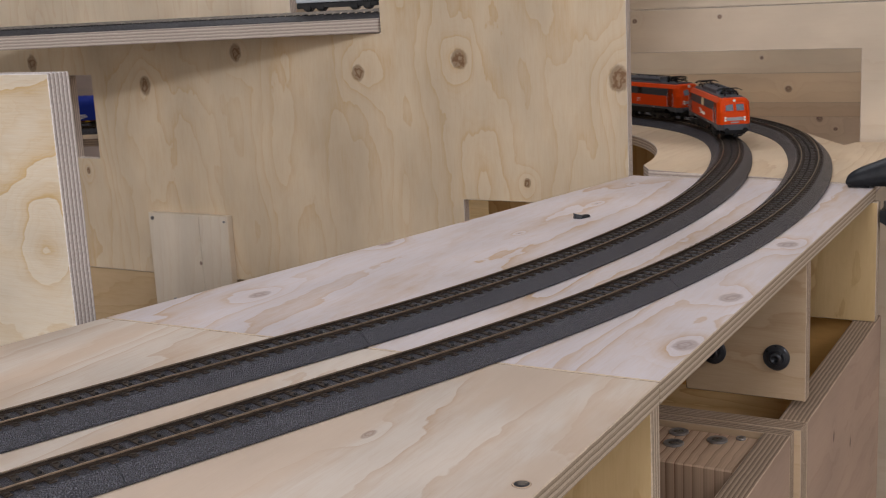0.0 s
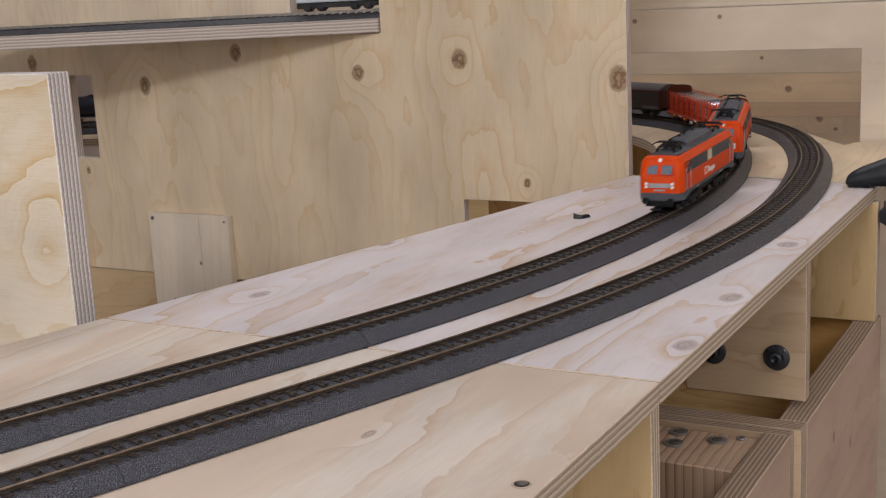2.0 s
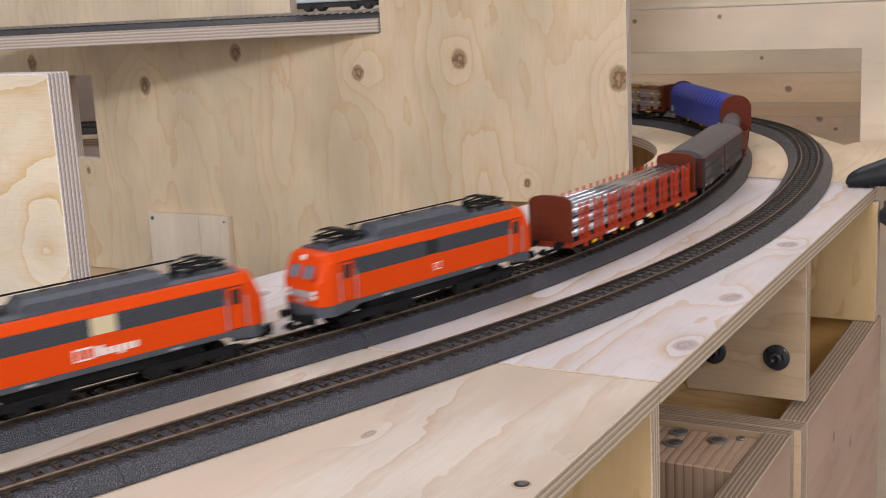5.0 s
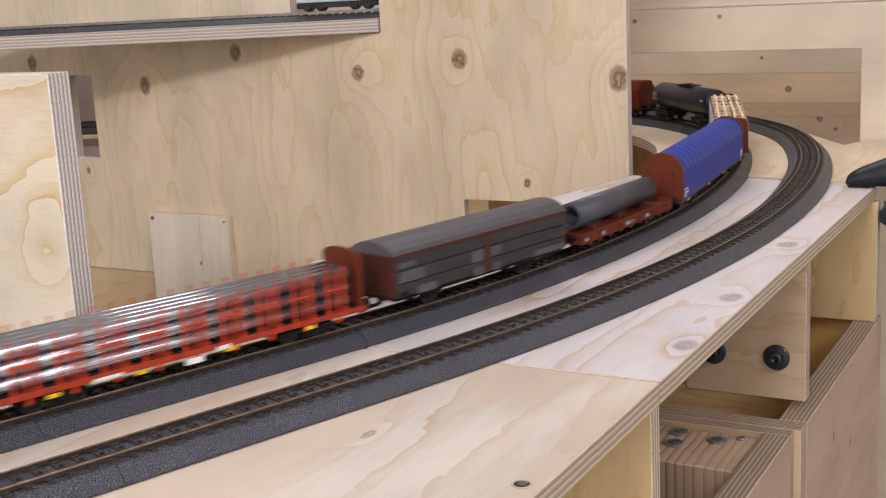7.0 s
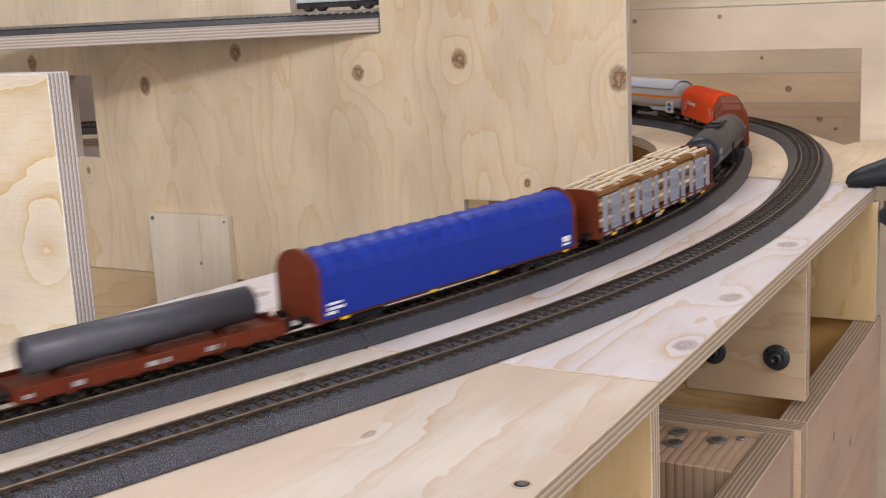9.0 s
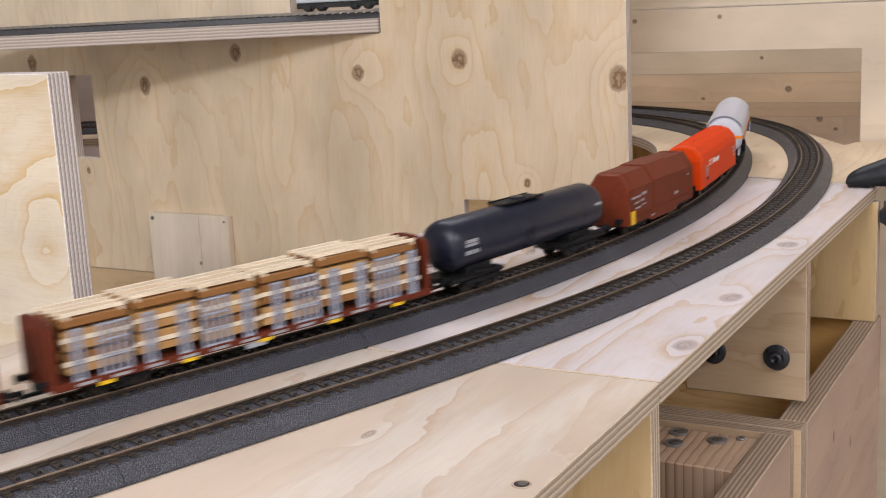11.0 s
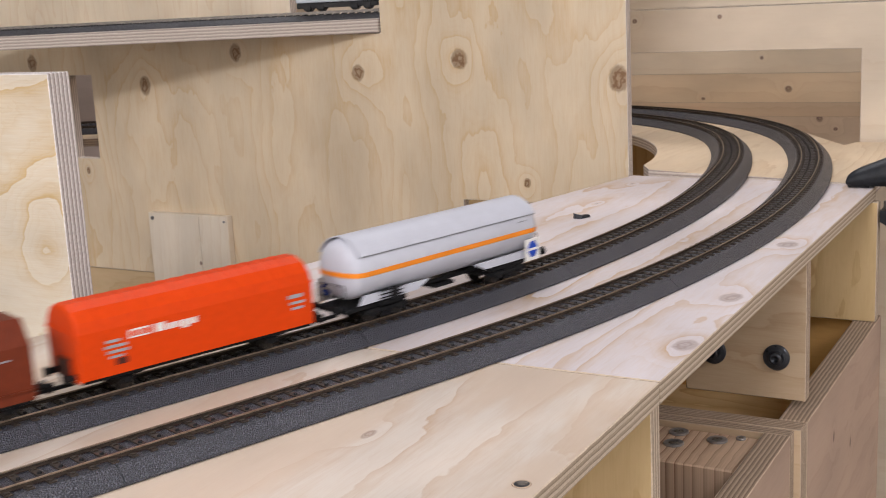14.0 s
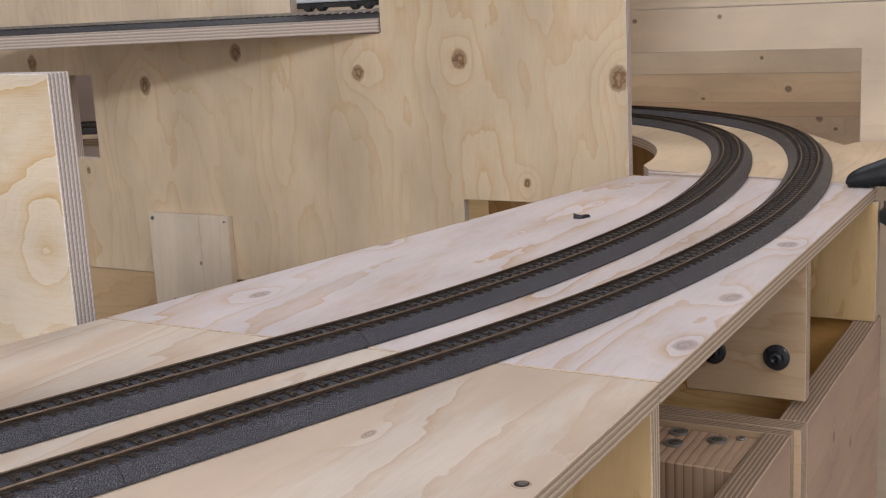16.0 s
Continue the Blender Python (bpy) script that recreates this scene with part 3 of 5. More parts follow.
# upper track on the shelf, with the wagon standing on it and the wall behind it
bed_upper = mat("upper_ballast_grey_plastic", (0.040, 0.039, 0.042), 0.5, 0, 1.0, 520, 0.6)
ut = thing("railway_track", "dark ballasted straight track on the shelf", "railway track", SHM @ Matrix.Translation((0, 0.026, 0.1675)), "model railway tracks")
bm = bmesh.new()
loft(bm, [[(x, y, z) for y, z in ((-0.021, 0.0002), (-0.021, 0.0013), (-0.0150, 0.0062), (0.0150, 0.0062), (0.021, 0.0013), (0.021, 0.0002))] for x in (-1.34, 0.004)])
part("roadbed", bm, bed_upper, ut, "dark grey moulded ballast bed")
for y in (-0.00825, 0.00825):
    part("rail", boxm(-1.34, 0.004, y - 0.0006, y + 0.0006, 0.0075, 0.0104), rail_mat_early, ut, "worn steel rail")
sl = bmesh.new()
for k in range(149):
    box(sl, -1.338 + 0.009 * k, -1.3354 + 0.009 * k, -0.0138, 0.0138, 0.0060, 0.0074)
tagged(part("sleepers", sl, bed_upper, ut), kind="stuff")
dark_plastic = mat("black_underframe_plastic", (0.012, 0.012, 0.013), 0.5, 0, 0.2, 500, 0.2)
pale_blue = mat("pale_wagon_paint", (0.55, 0.60, 0.66), 0.4, 0, 0.05, 200, 0.08)
up = thing("goods_wagon", "pale wagon with black underframe standing on the shelf track", "wagon", SHM @ Matrix.Translation((-0.046, 0.026, 0.1675 + 0.0104)))
part("underframe", boxm(-0.046, 0.046, -0.0120, 0.0120, 0.0036, 0.0098, 0.0008), dark_plastic, up)
part("body", boxm(-0.046, 0.046, -0.0155, 0.0155, 0.0098, 0.042, 0.001), pale_blue, up)
for x in (-0.034, -0.019, 0.019, 0.034):
    part("wheelset", rodm((x, -0.009, 0.0055), (x, 0.009, 0.0055), 0.0055, 16), dark_plastic, up)
    part("axle_box", boxm(x - 0.004, x + 0.004, -0.0135, -0.0110, 0.002, 0.008, 0.0004), dark_plastic, up)
back_wood = wood("rear_panel_plywood_wood", (0.80, 0.69, 0.53), (0.66, 0.49, 0.31), [], "y", 26, 1.4, 0.45, 71.0)
poly_board("plywood_panel", [(-2.2, 0.168), (-0.730, 0.168), (-0.730, 0.34), (-2.2, 0.34)], 0.014, back_wood, EDGE_PALE, across_m(PA + 0.11), label="plywood panel behind the upper track", category="panel", kind="structure")

# ---- tracks ----
bed_mat = mat("ballast_grey_plastic", (0.029, 0.028, 0.032), 0.36, 0, 0.0, 520, 0.0, 0.5)
t_ = bed_mat.node_tree
co_, vo_, bu_, no_, hu_, mr_ = (t_.nodes.new(k) for k in ("ShaderNodeTexCoord", "ShaderNodeTexVoronoi", "ShaderNodeBump", "ShaderNodeTexNoise", "ShaderNodeHueSaturation", "ShaderNodeMapRange"))
vo_.inputs["Scale"].default_value, no_.inputs["Scale"].default_value, no_.inputs["Detail"].default_value = 1250, 1500, 2
vo_.inputs["Randomness"].default_value = 1.0
bu_.inputs["Strength"].default_value, bu_.inputs["Distance"].default_value = 1.0, 0.0006
bu_.invert = True
mr_.inputs[1].default_value, mr_.inputs[2].default_value, mr_.inputs[3].default_value, mr_.inputs[4].default_value = 0.44, 0.70, 0.72, 3.0
hu_.inputs["Color"].default_value = (0.037, 0.0375, 0.047, 1)
t_.links.new(co_.outputs["Object"], vo_.inputs["Vector"]), t_.links.new(co_.outputs["Object"], no_.inputs["Vector"])
t_.links.new(vo_.outputs["Distance"], bu_.inputs["Height"]), t_.links.new(bu_.outputs[0], t_.nodes["Principled BSDF"].inputs["Normal"])
t_.links.new(no_.outputs[0], mr_.inputs[0]), t_.links.new(mr_.outputs[0], hu_.inputs["Value"]), t_.links.new(hu_.outputs[0], t_.nodes["Principled BSDF"].inputs["Base Color"])
sleeper_mat = mat("sleeper_brown_plastic", (0.040, 0.029, 0.022), 0.55, 0, 0.3, 900, 0.25)
stud_mat = mat("black_stud_metal", (0.008, 0.008, 0.009), 0.5, 0, 0.1, 900, 0.2)
rail_mat = mat("rail_worn_steel", (0.27, 0.205, 0.15), 0.34, 0.75, 0.0, 300, 0.2)
# dark brown puts the shade on the rail's sides into the colour
rail_side = mat("shaded_rail_side", (0.060, 0.044, 0.034), 0.45, 0.4, 0, 300, 0.25)


def sweep(profile, s0, s1, off, step=0.01):
    bm = bmesh.new()
    n = max(2, round((s1 - s0) / step))
    secs = []
    for i in range(n + 1):
        s = s0 + (s1 - s0) * i / n
        up = rise(s)
        foot = max(0.0, up - 0.004) if s < 0.31 else 0.0
        secs.append([(*line(s, off + y)[0], z + (up if z > 0.001 else foot)) for y, z in profile])
    loft(bm, secs)
    return bm


SECTION = 0.1883


def track(off, label):
    t = thing("railway_track", label, "railway track", None, "model railway tracks")
    bed = [(-0.021, 0.0005), (-0.021, 0.0015), (-0.0142, 0.0076), (-0.0130, 0.0079), (0.0130, 0.0079), (0.0142, 0.0076), (0.021, 0.0015), (0.021, 0.0005)]
    # the track comes in moulded lengths with hair joints between them
    cut = S0 + (1.098 - S0) % SECTION
    cuts = [S0] + [cut + SECTION * k for k in range(int((S1 - cut) / SECTION) + 1)] + [S1]
    for c0, c1 in zip(cuts, cuts[1:]):
        part("roadbed", sweep(bed, c0 + 0.0002, c1 - 0.0002, off), bed_mat, t, "dark grey moulded ballast bed")
    for y in (-0.00825, 0.00825):
        prof = [(y - 0.0008, 0.0084), (y - 0.0008, 0.0086), (y - 0.0002, 0.0088), (y - 0.0002, 0.0098), (y - 0.0004, 0.0099), (y - 0.0004, 0.0104), (y - 0.0003, RAIL_TOP), (y + 0.0003, RAIL_TOP), (y + 0.0004, 0.0104), (y + 0.0004, 0.0099), (y + 0.0002, 0.0098), (y + 0.0002, 0.0088), (y + 0.0008, 0.0086), (y + 0.0008, 0.0084)]
        rail = part("rail", sweep(prof, S0, S1, off), [rail_side, rail_mat], t, "worn steel rail with sides coloured dark for shade")
        for p in rail.data.polygons:
            p.material_index = 1 if p.index % len(prof) in (5, 6, 7, 8) else 0
    bm = bmesh.new()
    box(bm, -0.0016, 0.0016, -0.0128, 0.0128, 0.0060, 0.0086)
    for y in (-0.0107, -0.0058, 0.0058, 0.0107):
        box(bm, -0.0010, 0.0010, y - 0.0009, y + 0.0009, 0.0085, 0.0091)
    before = set(bm.faces)
    bmesh.ops.create_cone(bm, cap_ends=True, segments=8, radius1=0.0011, radius2=0.0008, depth=0.0010, matrix=pose(0, 0, 0.0090))
    for f in set(bm.faces) - before:
        f.material_index = 1
    one = solid("sleeper", bm, [sleeper_mat, stud_mat], None)
    proto = one.data
    bpy.data.objects.remove(one)
    rest = bmesh.new()
    pitch = 0.0090
    n = int((S1 - S0) / pitch)
    for i in range(n):
        s = S0 + pitch * (i + 0.5)
        p, h = line(s, off)
        m = Matrix.Translation((p.x, p.y, rise(s))) @ Matrix.Rotation(math.atan2(h.y, h.x), 4, "Z")
        if -0.05 < s < 1.35:
            ob = new("sleeper", proto)
            ob.parent, ob.matrix_basis = t, m
        else:
            for x0, x1, y0, y1, z0, z1 in ((-0.0013, 0.0013, -0.0134, 0.0134, 0.0060, 0.0085),):
                vs = [rest.verts.new(m @ Vector(c)) for c in ((x0, y0, z1), (x1, y0, z1), (x1, y1, z1), (x0, y1, z1), (x0, y0, z0), (x1, y0, z0), (x1, y1, z0), (x0, y1, z0))]
                for f in ((0, 1, 2, 3), (0, 4, 5, 1), (1, 5, 6, 2), (2, 6, 7, 3), (3, 7, 4, 0)):
                    rest.faces.new([vs[k] for k in f])
    tagged(part("sleepers", rest, sleeper_mat, t), kind="stuff")
    return t


track(0.0, "dark ballasted model track bending round to the far side")
track(SPACING, "dark ballasted outer model track beside the inner one")

# ---- train ----
TRAIN = []  # thing, its centre on the line at 0 s, half the bogie spacing, its bogies
SPEED = 0.2004

loco_red = mat("traffic_red_paint", (0.68, 0.060, 0.003), 0.42, 0, 0.05, 500, 0.06, 0.14)
loco_grey = mat("dark_grey_paint", (0.048, 0.055, 0.068), 0.42, 0, 0.05, 500, 0.12)
skirt_grey = mat("slate_skirt_paint", (0.072, 0.079, 0.094), 0.45, 0, 0.05, 500, 0.12)
roof_grey = mat("roof_grey_paint", (0.072, 0.079, 0.098), 0.5, 0, 0.15, 400, 0.2)
black = mat("black_plastic", (0.009, 0.009, 0.010), 0.55, 0, 0.2, 500, 0.2, 0.18)
wheel_mat = mat("dark_wheel_metal", (0.05, 0.045, 0.04), 0.4, 0.7, 0, 300, 0.2)
white_print = mat("white_print", (0.78, 0.76, 0.72), 0.5)
yellow_print = mat("yellow_print", (0.80, 0.50, 0.02), 0.45)
pane_mat = mat("cab_window_pane", (0.14, 0.175, 0.22), 0.12, 0, 0, 300, 0.12, 0.6)
lens_mat = mat("lamp_lens_white", (0.85, 0.85, 0.80), 0.15)
dark_pane = mat("dark_window_pane", (0.02, 0.022, 0.025), 0.15)
# cream colour stands in for light in the first locomotive's middle window
lit_window_pane = mat("lit_window_cream", (0.62, 0.53, 0.34), 0.5)
oxide = mat("red_brown_oxide_paint", (0.122, 0.022, 0.0085), 0.52, 0, 0.1, 300, 0.14, 0.2)
oxide_dark = mat("dark_red_brown_paint", (0.070, 0.017, 0.011), 0.5, 0, 0.1, 300, 0.14)
stake_red = mat("bright_stake_red_paint", (0.52, 0.046, 0.012), 0.5, 0, 0.05, 300, 0.1)
sill_red = mat("dull_sill_red_paint", (0.30, 0.032, 0.012), 0.5, 0, 0.08, 300, 0.15)
hood_brown = mat("hood_brown_paint", (0.152, 0.027, 0.0095), 0.5, 0, 0.08, 250, 0.12, 0.22)
hood_red = mat("hood_orange_red_paint", (0.68, 0.055, 0.003), 0.50, 0, 0.05, 300, 0.06, 0.14)
grey_side = mat("weathered_grey_aluminium", (0.042, 0.035, 0.036), 0.5, 0.1, 0.1, 160, 0.22)
grey_roof = mat("light_grey_roof_paint", (0.094, 0.084, 0.090), 0.45, 0.1, 0.1, 200, 0.12)
pale_patch = mat("pale_grey_patch", (0.34, 0.35, 0.37), 0.5, 0, 0, 200, 0.15)
van_patch = mat("faded_grey_patch", (0.086, 0.087, 0.100), 0.5, 0, 0, 200, 0.2)
pipe_grey = mat("grey_pipe_plastic", (0.070, 0.070, 0.083), 0.42, 0, 0.1, 200, 0.12)
tube_metal = mat("bright_tube_metal", (0.46, 0.46, 0.50), 0.24, 0.85, 0.05, 200, 0.12)
blue_tarp = mat("blue_tarpaulin", (0.007, 0.028, 0.28), 0.42, 0, 0.35, 120, 0.10)
tank_black = mat("tank_black_paint", (0.012, 0.014, 0.027), 0.36, 0, 0.08, 150, 0.25, 0.40)
tank_white = mat("tank_white_paint", (0.54, 0.55, 0.61), 0.40, 0, 0.05, 150, 0.03)
orange_band = mat("orange_band_paint", (0.90, 0.27, 0.02), 0.42, 0, 0, 200, 0.05)
sign_blue = mat("blue_sign_print", (0.01, 0.06, 0.42), 0.4)
silver = mat("silver_stake_paint", (0.40, 0.43, 0.52), 0.42, 0.3, 0.05, 300, 0.15)
plank_a = wood("sawn_timber_light", (0.50, 0.29, 0.11), (0.34, 0.17, 0.055), [], "x", 300, 0.4, 0.5, 31.0)
plank_b = wood("sawn_timber_brown", (0.27, 0.12, 0.034), (0.17, 0.07, 0.02), [], "x", 300, 0.4, 0.5, 33.0)


plank_c = wood("planed_pale_lath", (0.80, 0.69, 0.53), (0.60, 0.44, 0.27), [], "x", 300, 0.4, 0.5, 35.0)


def wheelset_mesh():
    bm = bmesh.new()
    for y in (-0.0080, 0.0080):
        rod(bm, (0, y - 0.0012, 0.0055), (0, y + 0.0012, 0.0055), 0.0055, 16)
        sgn = 1 if y > 0 else -1
        rod(bm, (0, y - sgn * 0.0012, 0.0055), (0, y - sgn * 0.0018, 0.0055), 0.0062, 16)
    rod(bm, (0, -0.008, 0.0055), (0, 0.008, 0.0055), 0.001, 8)
    ob = solid("wheelset", bm, wheel_mat)
    me = ob.data
    bpy.data.objects.remove(ob)
    return me


def bogie_frame_mesh(wb):
    bm = bmesh.new()
    for y in (-0.0125, 0.0125):
        box(bm, -wb / 2 - 0.006, wb / 2 + 0.006, y - 0.001, y + 0.001, 0.0052, 0.0078, 0.0005)
        for x in (-wb / 2, wb / 2):
            box(bm, x - 0.0026, x + 0.0026, y - 0.0016, y + 0.0016, 0.0036, 0.0084, 0.0006)
        rod(bm, (-0.002, y, 0.0030), (-0.002, y, 0.0072), 0.0014, 8)
        rod(bm, (0.002, y, 0.0030), (0.002, y, 0.0072), 0.0014, 8)
        box(bm, -0.0045, 0.0045, y - 0.0015, y + 0.0015, 0.0024, 0.0036, 0.0003)
    box(bm, -0.005, 0.005, -0.0125, 0.0125, 0.0060, 0.0092)
    if wb > 0.03:
        for y in (-0.0138, 0.0138):
            box(bm, -wb / 2 - 0.009, wb / 2 + 0.009, y - 0.0012, y + 0.0012, 0.0046, 0.0092, 0.0006)
            for x in (-wb / 2, 0.0, wb / 2):
                box(bm, x - 0.0042, x + 0.0042, y - 0.0018, y + 0.0018, 0.0024, 0.0086, 0.0008)
    box(bm, -wb / 2 - 0.006, -wb / 2 - 0.004, -0.0125, 0.0125, 0.0055, 0.0075)
    box(bm, wb / 2 + 0.004, wb / 2 + 0.006, -0.0125, 0.0125, 0.0055, 0.0075)
    ob = solid("bogie", bm, black)
    me = ob.data
    bpy.data.objects.remove(ob)
    return me


WHEELS = wheelset_mesh()
FRAMES = {}


def bogies(v, xs, wb):
    made = []
    if wb not in FRAMES:
        FRAMES[wb] = bogie_frame_mesh(wb)
    for x in xs:
        b = new("bogie", FRAMES[wb])
        b.parent, b.matrix_basis = v, pose(x, 0, 0)
        for dx in (-wb / 2, wb / 2):
            w = new("wheelset", WHEELS)
            w.parent, w.matrix_basis = b, pose(dx, 0, 0)
        made.append((b, x))
    return made


def axles(v, xs):
    """Two-axle running gear: axle guards with springs and a wheelset each."""
    for x in xs:
        bm = bmesh.new()
        for y in (-0.0118, 0.0118):
            loft(bm, [[(x - 0.006, y + d, 0.0095), (x + 0.006, y + d, 0.0095), (x + 0.0025, y + d, 0.0035), (x - 0.0025, y + d, 0.0035)] for d in (-0.0007, 0.0007)])
            box(bm, x - 0.0025, x + 0.0025, y - 0.0016, y + 0.0016, 0.0038, 0.0075, 0.0005)
            box(bm, x - 0.009, x + 0.009, y - 0.0012, y + 0.0012, 0.0072, 0.0086, 0.0003)
        part("axle_guard", bm, black, v)
        w = new("wheelset", WHEELS)
        w.parent, w.matrix_basis = v, pose(x, 0, 0)


def ends_gear(v, half, z=0.0120):
    """Buffers and hook couplings at both ends."""
    for sx in (-1, 1):
        for y in (-0.0100, 0.0100):
            bm = bmesh.new()
            rod(bm, (sx * half, y, z), (sx * (half + 0.0045), y, z), 0.0016, 10)
            rod(bm, (sx * (half + 0.0045), y, z), (sx * (half + 0.0062), y, z), 0.0026, 12)
            part("buffer", bm, black, v)
        bm = bmesh.new()
        box(bm, sx * half - 0.004 if sx > 0 else -half - 0.011, half + 0.011 if sx > 0 else -half + 0.004, -0.0012, 0.0012, 0.0052, 0.0068, 0.0003)
        xh = sx * (half + 0.0100)
        box(bm, xh - 0.0008, xh + 0.0008, -0.0045, 0.0045, 0.0055, 0.0072, 0.0003)
        box(bm, xh - 0.0035, xh + 0.0020, -0.0010, 0.0010, 0.0070, 0.0092, 0.0003)
        part("coupling", bm, black, v)


def bars(v, rows, y, material=white_print, name="marking", ztilt=0.0):
    """Printed marks as thin raised bars on a side: rows of x0, x1, z0, z1, on both sides (mirrored in x)."""
    for sy in (-1, 1):
        for x0, x1, z0, z1 in rows:
            a, b = (x0, x1) if sy < 0 else (-x1, -x0)
            part(name, boxm(a, b, sy * y - 0.00012, sy * y + 0.00012, z0, z1), material, v)


def arch(w, z0, zs, zt, n=8, power=2.2):
    """Closed wagon section in y, z: floor z0, sides up to zs at half-width w, curved top zt."""
    pts = [(-w, z0), (-w, zs)]
    for i in range(1, n):
        a = math.pi * i / n
        c, s = math.cos(a), math.sin(a)
        pts.append((-w * math.copysign(abs(c) ** (2 / power), c), zs + (zt - zs) * abs(s) ** (2 / power)))
    return pts + [(w, zs), (w, z0)]


def extrude_x(profile, x0, x1):
    bm = bmesh.new()
    loft(bm, [[(x, y, z) for y, z in profile] for x in (x0, x1)])
    return bm


def vehicle(name, label, category, c0, reach):
    v = thing(name, label, category, None, "goods train")
    TRAIN.append((v, c0, reach, []))
    return v, TRAIN[-1][3]


def pantograph(v, x, d):
    """A folded pantograph: base frame, insulators, scissor arms and collector head."""
    bm = bmesh.new()
    box(bm, -0.012, 0.012, -0.0075, -0.0065, 0.0466, 0.0474, 0.0002)
    base = part("pantograph", bm, black, v, "folded black pantograph", pose(x, 0, -0.0020))
    part("base_rail", boxm(-0.012, 0.012, 0.0065, 0.0075, 0.0466, 0.0474, 0.0002), black, base)
    for dx in (-0.012, 0.012):
        part("base_bar", rodm((dx, -0.007, 0.0470), (dx, 0.007, 0.0470), 0.0005, 6), black, base)
        part("arm_bar", rodm((dx, -0.006, 0.0492), (dx, 0.006, 0.0492), 0.0004, 6), black, base)
    for sx in (-0.010, 0.010):
        for y in (-0.007, 0.007):
            part("insulator", rodm((sx, y, 0.0425), (sx, y, 0.0468), 0.0013, 8, 0.0009), black, base)
    for y in (-0.007, 0.007):
        for e in (-1, 1):
            part("lower_arm", rodm((-e * d * 0.010, y, 0.0472), (e * d * 0.012, y * 0.8, 0.0492), 0.0005, 6), black, base)
            part("upper_arm", rodm((e * d * 0.012, y * 0.8, 0.0492), (-e * d * 0.004, y * 0.5, 0.0512), 0.0005, 6), black, base)
    for dx in (-0.0025, 0.0025):
        h = bmesh.new()
        loft(h, [[(dx - 0.0006, y, z), (dx + 0.0006, y, z), (dx + 0.0006, y, z + 0.0009), (dx - 0.0006, y, z + 0.0009)] for y, z in ((-0.0135, 0.0490), (-0.0120, 0.0500), (-0.0085, 0.0513), (0.0085, 0.0513), (0.0120, 0.0500), (0.0135, 0.0490))])
        part("collector_head", h, black, base, "dark pantograph collector strip")


